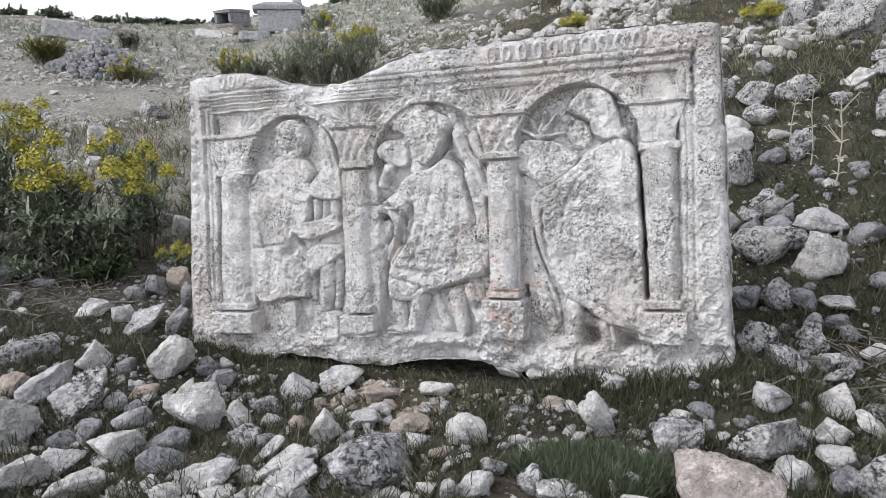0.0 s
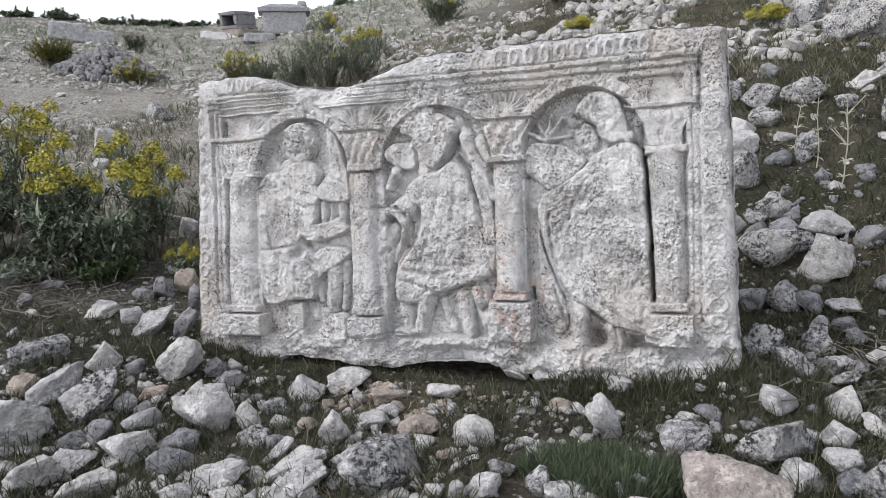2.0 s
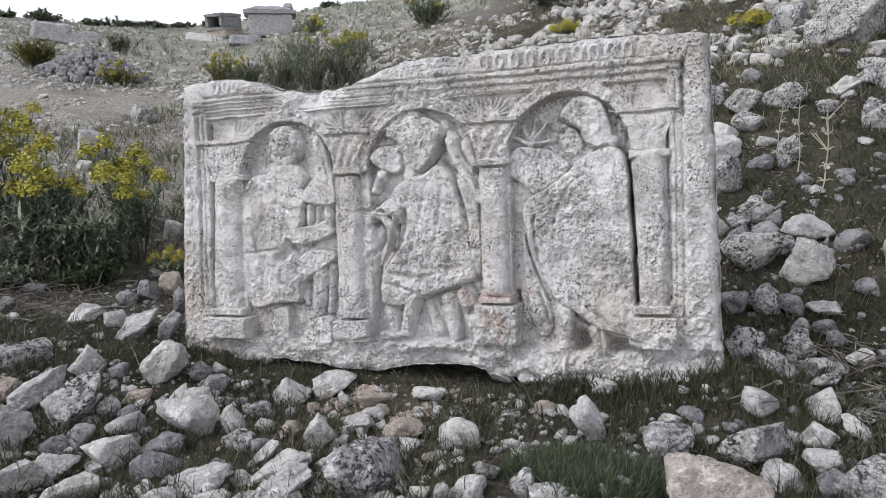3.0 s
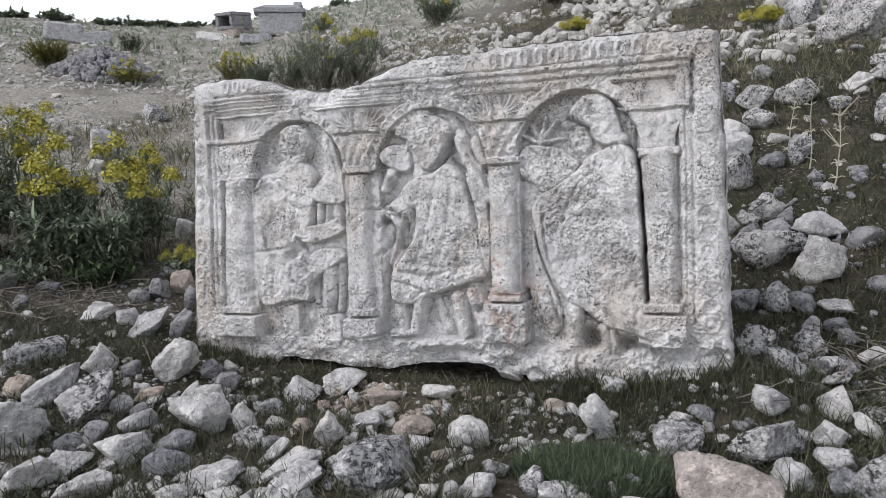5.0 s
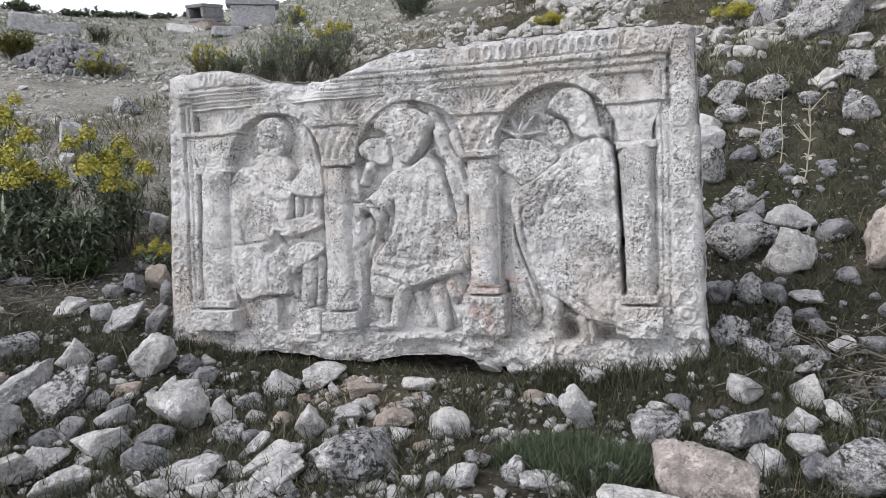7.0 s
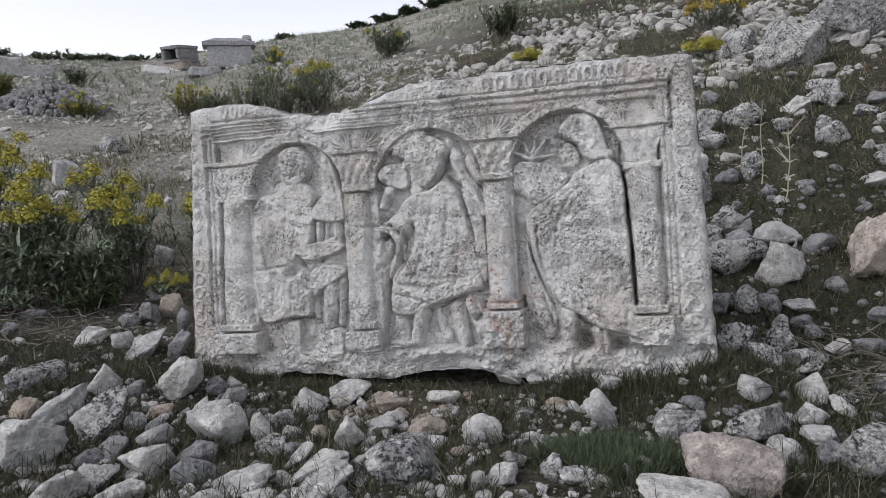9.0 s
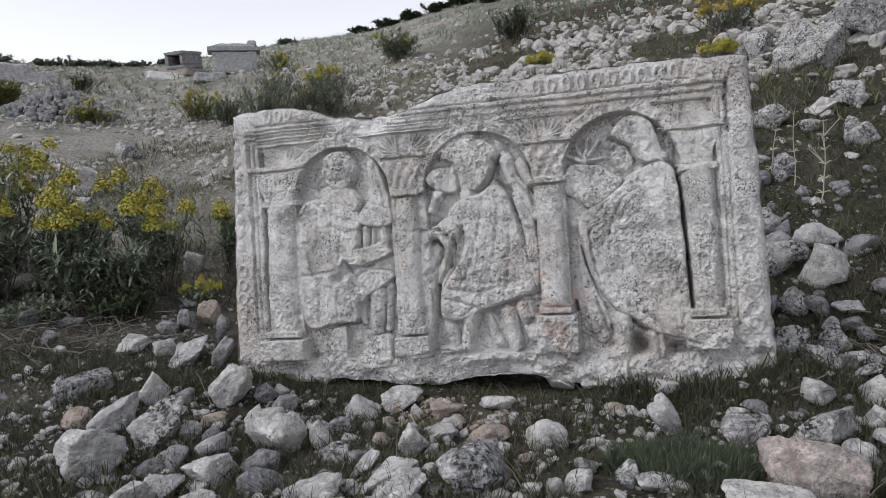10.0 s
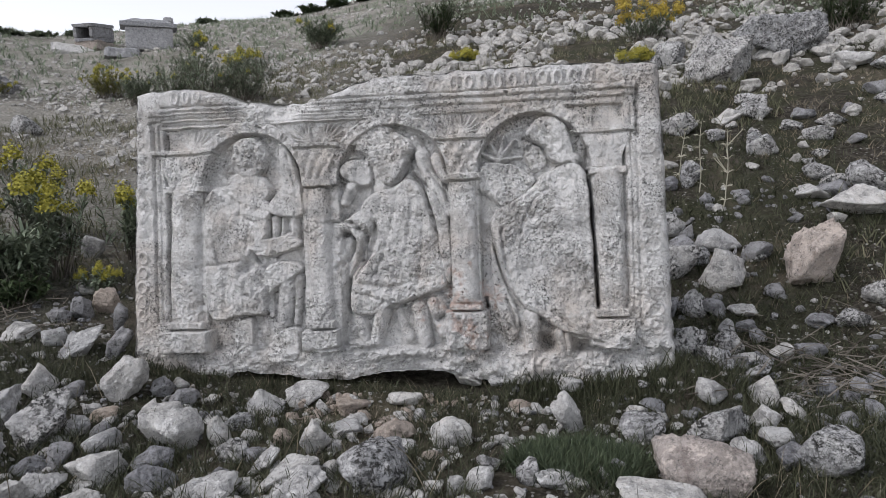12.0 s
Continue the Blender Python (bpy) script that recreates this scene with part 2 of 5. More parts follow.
def ground_height(x, y):
    """The hillside: a gentle foot in front of the slab, then a slope that rises steeper behind it than on the far left, to a rounded crest."""
    x, y = np.asarray(x, float), np.asarray(y, float)
    dx, dy = x - 1.0, y + 3.0
    r = np.hypot(dx, dy)
    az = np.degrees(np.arctan2(-dx, dy))
    turned = np.where(az > 120, (180 - az) * 2, az)
    slope = 0.49 - 0.045 * sstep(turned, 8, 14) - 0.06 * sstep(turned, 17, 12) - 0.055 * sstep(turned, 30, 16)
    slope = slope * (1 - 1.4 * sstep(np.abs(az + 5), 105, 70))
    rise = 0.35 * np.log1p(np.exp(np.clip((r - 3.5) / 0.35, -30, 30)))
    rise = np.where(r > 12, r - 3.5, rise)
    crest = 28.0
    over = np.maximum(rise - crest, 0)
    rise = np.minimum(rise, crest)
    left = sstep(az, 27, 20) * (1 - sstep(az, 100, 60))
    z = slope * (1 - 0.283 * left) * np.maximum(rise, 1e-6) ** (0.90 + 0.10 * left) - 0.10 * over
    z = z - 0.14 + 0.10 * np.exp(-((x - 1.35) ** 2 + (y - 0.15) ** 2) / 0.08)
    z = z + 0.05 * np.clip(-x - 0.6, 0, 1.2) * np.exp(-((y + 0.3) ** 2))
    z = z + 0.06 * np.exp(-(((y - 0.03) / 0.11) ** 2)) * sstep(x, 0.45, 0.25) * (1 - sstep(x, 1.55, 0.3))
    lumps = 0.05 * fbm(x * 1.3, y * 1.3, 4, 3) + np.clip(r - 6, 0, 6) * 0.03 * fbm(x * 0.5, y * 0.5, 3, 8)
    far = sstep(r, 20, 14) * 0.9 * fbm(x * 0.16, y * 0.16, 3, 5) * (r < 60)
    return z + lumps + far


# ---- the hillside ----
def build_ground():
    turns = np.concatenate([np.linspace(-180, -42, 60, endpoint=False), np.linspace(-42, 66, 330, endpoint=False), np.linspace(66, 180, 60)])
    rings = np.concatenate([np.linspace(0.05, 1.2, 12, endpoint=False), np.geomspace(1.2, 12, 180, endpoint=False), np.geomspace(12, 45, 90, endpoint=False), np.geomspace(45, 900, 26)])
    a, r = np.meshgrid(np.radians(turns), rings)
    x, y = 1.0 - np.sin(a) * r, -3.0 + np.cos(a) * r
    z = ground_height(x, y) + 0.022 * fbm(x * 9, y * 9, 3, 11) * (r < 14)
    verts = np.stack([x, y, z], -1).reshape(-1, 3)
    w = len(turns)
    i, j = np.meshgrid(np.arange(len(rings) - 1), np.arange(w - 1), indexing="ij")
    k = (i * w + j).ravel()
    faces = np.stack([k, k + 1, k + w + 1, k + w], -1)
    ob = new("ground", mesh_of("ground", verts, faces, SOIL))
    tagged(ob, "stony hillside of dry soil with short grass patches", "ground", kind="structure")


build_ground()


# ---- the carved slab ----
# In the slab's own plane: u along it, v up it, depth towards the viewer. It leans back a little.
SLAB_POSE = Matrix.Rotation(radians(-6.0), 4, Vector((0.937, 0.35, 0.0)).normalized())


def soft_max(a, b, k):
    h = np.clip(0.5 + 0.5 * (b - a) / k, 0, 1)
    return a * (1 - h) + b * h + k * h * (1 - h)


class Relief:
    """A carved surface: depth over a grid, and which carving each spot belongs to."""

    def __init__(self, u, v):
        self.u, self.v = u, v
        self.depth = np.zeros_like(u)
        self.owner = np.zeros(u.shape, int)

    def box(self, u0, u1, v0, v1, soft=0.008):
        return sstep(self.u, u0, soft) * (1 - sstep(self.u, u1, soft)) * sstep(self.v, v0, soft) * (1 - sstep(self.v, v1, soft))

    def level(self, mask, depth, owner=None):
        self.depth = self.depth * (1 - mask) + depth * mask
        if owner is not None:
            self.owner[mask > 0.5] = owner

    def groove(self, u0, v0, u1, v1, width, deep):
        """A cut line between two places."""
        du, dv = u1 - u0, v1 - v0
        t = np.clip(((self.u - u0) * du + (self.v - v0) * dv) / (du * du + dv * dv), 0, 1)
        far = np.hypot(self.u - u0 - t * du, self.v - v0 - t * dv)
        self.depth = self.depth - deep * np.exp(-((far / width) ** 2))

    def fold(self, a, b, c, width, deep):
        """A cut that bends from a through the pull of b to c."""
        at = lambda t: tuple((1 - t) ** 2 * p + 2 * t * (1 - t) * q + t * t * r for p, q, r in zip(a, b, c))
        for k in range(6):
            self.groove(*at(k / 6), *at((k + 1) / 6), width, deep * 0.6)

    def swell(self, bump, base, owner=None, k=0.012):
        """Raise a form of height bump (nan outside) from the level base."""
        inside = bump > 0
        raised = np.where(inside, base + bump, -1)
        if owner is not None:
            self.owner[inside & (raised > self.depth + 0.002)] = owner
        self.depth = np.where(inside, soft_max(self.depth, raised, k), self.depth)

    def ball(self, u, v, ru, rv, high, base, owner=None, turn=0.0, square=2.0):
        c, s = math.cos(radians(turn)), math.sin(radians(turn))
        a, b = self.u - u, self.v - v
        q = np.abs((a * c + b * s) / ru) ** square + np.abs((b * c - a * s) / rv) ** square
        self.swell(high * np.sqrt(np.clip(1 - q, 0, 1)), base, owner)

    def limb(self, u0, v0, u1, v1, r0, r1, high, base, owner=None):
        du, dv = u1 - u0, v1 - v0
        t = np.clip(((self.u - u0) * du + (self.v - v0) * dv) / (du * du + dv * dv), 0, 1)
        far = np.hypot(self.u - u0 - t * du, self.v - v0 - t * dv) / (r0 + (r1 - r0) * t)
        self.swell(high * np.sqrt(np.clip(1 - far**2, 0, 1)), base, owner)

    def shape(self, outline, high, edge, base, owner):
        """A raised form with a rounded outline: steep at its edge, level inside."""
        q = np.array(outline)
        for _ in range(2):
            after = np.roll(q, -1, 0)
            q = np.stack([0.75 * q + 0.25 * after, 0.25 * q + 0.75 * after], 1).reshape(-1, 2)
        low, top = q.min(0) - 0.03, q.max(0) + 0.03
        near = (self.u > low[0]) & (self.u < top[0]) & (self.v > low[1]) & (self.v < top[1])
        u, v = self.u[near], self.v[near]
        far, inside = np.full(u.shape, 9.0), np.zeros(u.shape, bool)
        for (au, av), (bu, bv) in zip(q, np.roll(q, -1, 0)):
            du, dv = bu - au, bv - av
            t = np.clip(((u - au) * du + (v - av) * dv) / (du * du + dv * dv + 1e-12), 0, 1)
            far = np.minimum(far, np.hypot(u - au - t * du, v - av - t * dv))
            cross = (av > v) != (bv > v)
            inside ^= cross & (u < au + (v - av) / np.where(dv == 0, 1e-12, dv) * du)
        bump = np.zeros(self.u.shape)
        bump[near] = np.where(inside, high * np.sqrt(1 - (1 - np.clip(far / edge, 0, 1)) ** 2), 0)
        self.swell(bump, base, owner, 0.005)

    def dent(self, u, v, r, deep):
        self.depth = self.depth - deep * np.exp(-((np.hypot(self.u - u, self.v - v) / r) ** 2))

    def ring(self, u, v, ru, rv, width, high):
        q = np.hypot((self.u - u) / ru, (self.v - v) / rv)
        self.depth = self.depth + high * np.exp(-(((q - 1) * min(ru, rv) / width) ** 2))


PANEL, CORNICE, BORDER_A, BORDER_B, PLINTH = 0, 1, 2, 3, 4
COLUMN, ARCH, FIGURE = 10, 20, 30
NICHE = -0.078


def carve_frame(m):
    u, v = m.u, m.v
    # field below the cornice, set back
    m.level(m.box(-1.135, 1.10, -0.2, 1.212), -0.032)
    # cornice mouldings
    m.level(m.box(-1.20, 1.16, 1.212, 1.245), -0.008, CORNICE)
    m.level(m.box(-1.20, 1.16, 1.245, 1.276), 0.004, CORNICE)
    m.level(m.box(-1.20, 1.16, 1.276, 1.305), 0.016, CORNICE)
    for high, deep in ((1.245, 0.010), (1.277, 0.012), (1.307, 0.014), (1.214, 0.008)):
        m.groove(-1.13, high + 0.012, 1.09, high - 0.004, 0.005, deep)
    m.owner[(v > 1.305) & (u > -1.2) & (u < 1.16)] = CORNICE
    for k in range(10):
        m.ring(0.335 + 0.0685 * k, 1.349 - 0.0012 * k, 0.0175, 0.033, 0.0055, 0.014)
        m.groove(0.369 + 0.0685 * k, 1.372, 0.369 + 0.0685 * k, 1.33, 0.004, 0.010)
    for k in range(3):
        m.ring(-1.06 + 0.055 * k, 1.362, 0.016, 0.030, 0.0055, 0.010)
    # side borders with beads
    m.owner[u < -1.195] = BORDER_A
    m.owner[u > 1.155] = BORDER_B
    m.level(m.box(-1.195, -1.135, 0.24, 1.25), -0.010)
    m.level(m.box(1.10, 1.155, 0.22, 1.25), -0.012)
    m.groove(-1.195, 0.25, -1.185, 1.22, 0.006, 0.014)
    m.groove(-1.165, 0.25, -1.155, 1.22, 0.005, 0.010)
    m.groove(-1.133, 0.22, -1.125, 1.18, 0.006, 0.022)
    m.groove(1.158, 0.20, 1.16, 1.27, 0.006, 0.018)
    m.groove(1.128, 0.25, 1.132, 1.2, 0.004, 0.008)
    m.groove(1.105, 0.30, 1.098, 1.02, 0.007, 0.035)
    for k in range(5):
        m.ring(-1.257 - 0.004 * k, 0.575 - 0.073 * k, 0.024, 0.028, 0.006, 0.010)
    for k in range(16):
        faint = 1.0 if k in (0, 1) else 0.45 if k % 2 else 0.3
        m.ring(1.218 - 0.0012 * k, 0.195 + 0.074 * k, 0.032, 0.030, 0.006, 0.008 * faint)
    for k in range(9):
        m.ball(-1.262, 0.70 + 0.074 * k, 0.026, 0.026, 0.012, -0.004)


def carve_columns(m):
    # niches and arches
    for k, (mid, half, spring, foot) in enumerate(((-0.690, 0.252, 0.92, 0.10), (0.018, 0.268, 0.905, 0.11), (0.692, 0.260, 0.93, 0.08))):
        far = np.hypot(m.u - mid, (m.v - spring) * (1.0 if k < 2 else 1.0))
        over = m.v > spring
        band = over & (far > half - 0.01) & (far < half + 0.062) & (m.v < 1.24)
        swellings = 0.5 + 0.5 * np.cos(np.arctan2(m.v - spring, m.u - mid) * 34)
        rise = (sstep(far, half, 0.008) * (1 - sstep(far, half + 0.058, 0.012))) * over
        m.level(rise * (m.v < 1.235), -0.012 + 0.006 * swellings)
        m.owner[band & (m.v < 1.215)] = ARCH + k
        inner = np.where(over, 1 - sstep(far, half, 0.012), sstep(m.u, mid - half, 0.012) * (1 - sstep(m.u, mid + half, 0.012))) * sstep(m.v, foot, 0.02)
        m.level(inner, NICHE, PANEL)
    # spandrel leaves
    for u0, v0, way in ((-1.00, 1.10, 1), (-0.33, 1.11, 1), (-0.36, 1.11, -1), (0.33, 1.11, 1), (0.33, 1.11, -1), (0.98, 1.08, -1)):
        for k in range(6):
            a = radians(12 + 15 * k)
            long = 0.11 - 0.008 * abs(k - 2)
            m.limb(u0 + way * 0.02, v0, u0 + way * (0.02 + long * math.cos(a)), v0 + long * math.sin(a), 0.010, 0.004, 0.016, -0.034)
    # shafts, capitals and bases
    for k, (foot, head, low, high, r) in enumerate(((-1.052, -1.035, 0.24, 0.905, 0.084), (-0.352, -0.350, 0.235, 0.885, 0.060), (0.355, 0.355, 0.31, 0.885, 0.066), (1.028, 1.022, 0.265, 0.915, 0.066))):
        own = COLUMN + k
        t = np.clip((m.v - low) / (high - low), 0, 1)
        across = (m.u - (foot + (head - foot) * t)) / (r * (1.04 - 0.07 * t))
        shaft = 0.068 * np.sqrt(np.clip(1 - np.abs(across) ** 3, 0, 1)) * ((m.v > low) & (m.v < high))
        m.swell(shaft, NICHE + 0.02, own, 0.006)
        # neck ring, bell of leaves, slab on top
        proud = 1.0 if k in (1, 2) else 0.72
        m.swell(0.077 * proud * m.box(head - r * 1.30, head + r * 1.30, 0.892, 0.928, 0.012), NICHE + 0.02, own)
        bell = r * (1.02 + 0.75 * np.clip((m.v - 0.93) / 0.15, 0, 1) ** 1.6)
        body = (np.abs(m.u - head) < bell) & (m.v > 0.925) & (m.v < 1.085)
        leafy = 0.010 * np.cos((m.u - head) / bell * 9.5) * np.cos((m.v - 0.95) * 62)
        m.swell(np.where(body, 0.065 * proud + leafy * (1.0 if k in (1, 2) else 0.3), 0), NICHE + 0.02, own)
        m.swell(0.079 * proud * m.box(head - r * 1.95, head + r * 1.95, 1.083, 1.108, 0.008), NICHE + 0.02, own)
        m.groove(head - r * 1.9, 1.080, head + r * 1.9, 1.078, 0.004, 0.014)
        for n in range(4):
            m.ball(head + r * (-0.9 + 0.6 * n), 1.045, r * 0.26, 0.030, 0.016, -0.022, own)
        # base rings and block
        m.swell(0.077 * m.box(foot - r * 1.18, foot + r * 1.18, low - 0.028, low + 0.012, 0.014), NICHE + 0.02, own)
        m.swell(0.088 * m.box(foot - r * 1.5, foot + r * 1.5, 0.095, low - 0.034, 0.012), NICHE + 0.02, own)
    m.groove(0.262, 0.315, 0.435, 0.312, 0.005, 0.03)
    m.groove(0.445, 0.33, 0.452, 0.255, 0.006, 0.05)


def carve_figures(m):
    B = NICHE
    # draped standing shape under the first arch
    F = FIGURE
    m.shape(((-0.951, 0.820), (-0.925, 0.896), (-0.864, 0.926), (-0.776, 0.911), (-0.682, 0.872), (-0.612, 0.805), (-0.605, 0.653), (-0.692, 0.622), (-0.705, 0.544), (-0.624, 0.500), (-0.623, 0.375), (-0.640, 0.263), (-0.771, 0.274), (-0.871, 0.244), (-0.946, 0.261), (-0.955, 0.520)), 0.0608, 0.0174, B, F)
    m.shape(((-0.810, 1.047), (-0.793, 1.129), (-0.747, 1.159), (-0.676, 1.160), (-0.621, 1.128), (-0.605, 1.066), (-0.614, 0.998), (-0.660, 0.954), (-0.740, 0.947), (-0.786, 0.989)), 0.0654, 0.0211, B, F)
    m.shape(((-0.805, 0.983), (-0.695, 0.990), (-0.618, 0.958), (-0.574, 0.872), (-0.671, 0.808), (-0.863, 0.859)), 0.0562, 0.0186, B, F)
    m.dent(-0.761, 1.079, 0.0156, 0.014)
    m.dent(-0.678, 1.073, 0.0156, 0.014)
    m.groove(-0.713, 1.074, -0.712, 1.024, 0.0065, -0.008)
    m.groove(-0.745, 1.004, -0.675, 1.002, 0.0065, 0.01)
    m.groove(-0.786, 1.107, -0.796, 1.010, 0.0078, 0.01)
    m.groove(-0.626, 1.102, -0.627, 1.008, 0.0078, 0.01)
    m.groove(-0.768, 1.140, -0.641, 1.136, 0.0078, 0.006)
    m.shape(((-0.545, 1.133), (-0.498, 1.091), (-0.448, 0.960), (-0.421, 0.796), (-0.423, 0.750), (-0.598, 0.755), (-0.617, 0.819), (-0.552, 0.876), (-0.522, 0.938), (-0.552, 1.041)), 0.0669, 0.0136, B, F)
    m.groove(-0.554, 0.877, -0.439, 0.838, 0.0078, 0.006)
    m.groove(-0.504, 1.060, -0.462, 0.867, 0.0078, 0.008)
    m.groove(-0.534, 0.925, -0.483, 0.799, 0.0078, 0.008)
    m.shape(((-0.759, 0.867), (-0.601, 0.846), (-0.585, 0.784), (-0.612, 0.730), (-0.700, 0.753), (-0.768, 0.812)), 0.0654, 0.0136, B, F)
    m.limb(-0.581, 0.746, -0.586, 0.638, 0.023, 0.021, 0.0471, B, F)
    m.limb(-0.539, 0.745, -0.549, 0.665, 0.013, 0.013, 0.038, B, F)
    m.limb(-0.485, 0.737, -0.483, 0.635, 0.023, 0.021, 0.0471, B, F)
    m.shape(((-0.712, 0.650), (-0.579, 0.657), (-0.523, 0.672), (-0.445, 0.637), (-0.439, 0.615), (-0.536, 0.573), (-0.631, 0.553), (-0.715, 0.589)), 0.0623, 0.0112, B, F)
    m.ball(-0.514, 0.644, 0.034, 0.034, 0.0699, B, F, 0, 2.0)
    m.groove(-0.702, 0.588, -0.648, 0.587, 0.0078, 0.016)
    m.dent(-0.717, 0.526, 0.0364, 0.06)
    m.dent(-0.747, 0.502, 0.0234, 0.03)
    m.dent(-0.591, 0.569, 0.0182, 0.03)
    m.dent(-0.736, 0.374, 0.0104, 0.02)
    m.shape(((-0.629, 0.526), (-0.504, 0.545), (-0.438, 0.522), (-0.439, 0.490), (-0.517, 0.436), (-0.587, 0.403), (-0.620, 0.361), (-0.649, 0.431)), 0.0669, 0.0136, B, F)
    m.limb(-0.534, 0.413, -0.553, 0.242, 0.052, 0.036, 0.0608, B, F)
    m.limb(-0.471, 0.456, -0.489, 0.240, 0.023, 0.018, 0.0426, B, F)
    m.limb(-0.633, 0.372, -0.628, 0.273, 0.026, 0.021, 0.0266, B, F)
    m.shape(((-0.801, 0.261), (-0.703, 0.273), (-0.702, 0.163), (-0.712, 0.058), (-0.803, 0.055), (-0.809, 0.147)), 0.0502, 0.0112, B, F)
    m.shape(((-0.625, 0.148), (-0.560, 0.204), (-0.480, 0.222), (-0.457, 0.178), (-0.467, 0.084), (-0.474, 0.040), (-0.642, 0.035), (-0.649, 0.102)), 0.073, 0.0136, B, F)
    m.groove(-0.936, 0.525, -0.761, 0.542, 0.0078, 0.012)
    m.groove(-0.895, 0.638, -0.876, 0.532, 0.0078, 0.008)
    m.groove(-0.799, 0.262, -0.641, 0.277, 0.0091, 0.02)
    m.fold((-0.749, 0.839), (-0.779, 0.658), (-0.75, 0.572), 0.0104, 0.01)
    m.fold((-0.704, 0.753), (-0.734, 0.656), (-0.727, 0.586), 0.0078, 0.01)
    m.fold((-0.861, 0.887), (-0.897, 0.661), (-0.882, 0.547), 0.0104, 0.006)
    m.fold((-0.828, 0.503), (-0.857, 0.375), (-0.848, 0.276), 0.0104, 0.008)
    m.fold((-0.732, 0.474), (-0.759, 0.361), (-0.75, 0.285), 0.0104, 0.008)
    m.fold((-0.653, 0.459), (-0.676, 0.361), (-0.673, 0.285), 0.0104, 0.007)
    m.fold((-0.86, 0.909), (-0.766, 0.812), (-0.623, 0.792), 0.0104, 0.012)
    m.fold((-0.846, 0.858), (-0.752, 0.755), (-0.673, 0.733), 0.0104, 0.008)
    # seated, draped shape with an animal head at the shoulder
    F = FIGURE + 1
    m.shape(((-0.175, 1.057), (-0.138, 1.125), (-0.067, 1.150), (0.030, 1.150), (0.098, 1.119), (0.137, 1.075), (0.114, 1.026), (0.087, 0.966), (0.033, 0.882), (-0.034, 0.881), (-0.065, 0.963), (-0.107, 1.041)), 0.0745, 0.0223, B, F)
    m.shape(((-0.321, 1.169), (-0.175, 1.154), (-0.046, 1.185), (0.051, 1.162), (-0.006, 1.125), (-0.149, 1.084), (-0.242, 1.069)), 0.0532, 0.0124, B, F)
    m.shape(((-0.254, 0.973), (-0.200, 1.023), (-0.125, 1.023), (-0.075, 0.999), (-0.067, 0.899), (-0.119, 0.876), (-0.170, 0.905), (-0.221, 0.916)), 0.0593, 0.0136, B, F)
    m.limb(-0.170, 0.926, -0.226, 0.818, 0.036, 0.026, 0.0562, B, F)
    m.limb(-0.085, 1.026, -0.034, 0.881, 0.036, 0.047, 0.0608, B, F)
    m.dent(-0.206, 0.929, 0.0156, 0.02)
    m.groove(-0.234, 0.919, -0.176, 0.905, 0.0065, 0.014)
    m.groove(-0.082, 0.979, -0.074, 0.894, 0.0078, 0.024)
    m.groove(-0.218, 1.019, -0.103, 1.032, 0.0078, 0.014)
    m.dent(0.105, 1.019, 0.0234, 0.045)
    m.dent(0.098, 0.973, 0.0182, 0.035)
    m.groove(0.081, 0.958, 0.032, 0.888, 0.0065, 0.03)
    m.groove(0.105, 0.941, 0.173, 0.865, 0.0091, 0.03)
    m.limb(0.163, 1.024, 0.187, 0.926, 0.039, 0.034, 0.0608, B, F)
    m.limb(0.232, 0.999, 0.267, 0.916, 0.034, 0.026, 0.0623, B, F)
    m.limb(0.197, 0.920, 0.238, 0.856, 0.034, 0.039, 0.0608, B, F)
    m.limb(0.237, 0.852, 0.286, 0.748, 0.042, 0.031, 0.0562, B, F)
    m.limb(0.157, 1.053, 0.126, 1.109, 0.026, 0.021, 0.038, B, F)
    m.groove(0.192, 0.946, 0.259, 0.861, 0.0091, 0.022)
    m.groove(0.265, 0.881, 0.278, 0.804, 0.0078, 0.03)
    m.dent(0.169, 1.079, 0.0182, 0.02)
    m.shape(((-0.117, 0.836), (-0.042, 0.871), (0.033, 0.888), (0.087, 0.931), (0.151, 0.886), (0.201, 0.769), (0.233, 0.602), (0.280, 0.408), (0.226, 0.368), (0.128, 0.337), (0.034, 0.321), (-0.034, 0.289), (-0.126, 0.254), (-0.212, 0.267), (-0.220, 0.361), (-0.194, 0.449), (-0.116, 0.538), (-0.073, 0.624), (-0.076, 0.710), (-0.138, 0.729), (-0.159, 0.785)), 0.0684, 0.0248, B, F)
    m.shape(((0.165, 0.886), (0.226, 0.845), (0.281, 0.753), (0.297, 0.575), (0.293, 0.422), (0.265, 0.397), (0.237, 0.525), (0.216, 0.705)), 0.0562, 0.0136, B, F)
    m.fold((0.157, 0.866), (0.213, 0.756), (0.222, 0.538), 0.0078, 0.03)
    m.shape(((-0.334, 0.720), (-0.222, 0.727), (-0.174, 0.772), (-0.093, 0.785), (-0.078, 0.726), (-0.148, 0.681), (-0.252, 0.696)), 0.0608, 0.0112, B, F)
    m.ball(-0.127, 0.712, 0.042, 0.068, 0.0608, B, F, 0, 2.0)
    m.limb(-0.310, 0.709, -0.210, 0.694, 0.021, 0.023, 0.0502, B, F)
    m.limb(-0.210, 0.694, -0.160, 0.645, 0.023, 0.026, 0.0502, B, F)
    m.limb(-0.160, 0.645, -0.156, 0.573, 0.026, 0.026, 0.0502, B, F)
    m.limb(-0.156, 0.573, -0.190, 0.453, 0.026, 0.036, 0.0502, B, F)
    m.limb(-0.342, 0.699, -0.372, 0.537, 0.062, 0.057, 0.0456, B, F)
    m.limb(-0.321, 0.536, -0.339, 0.210, 0.094, 0.099, 0.0532, B, F)
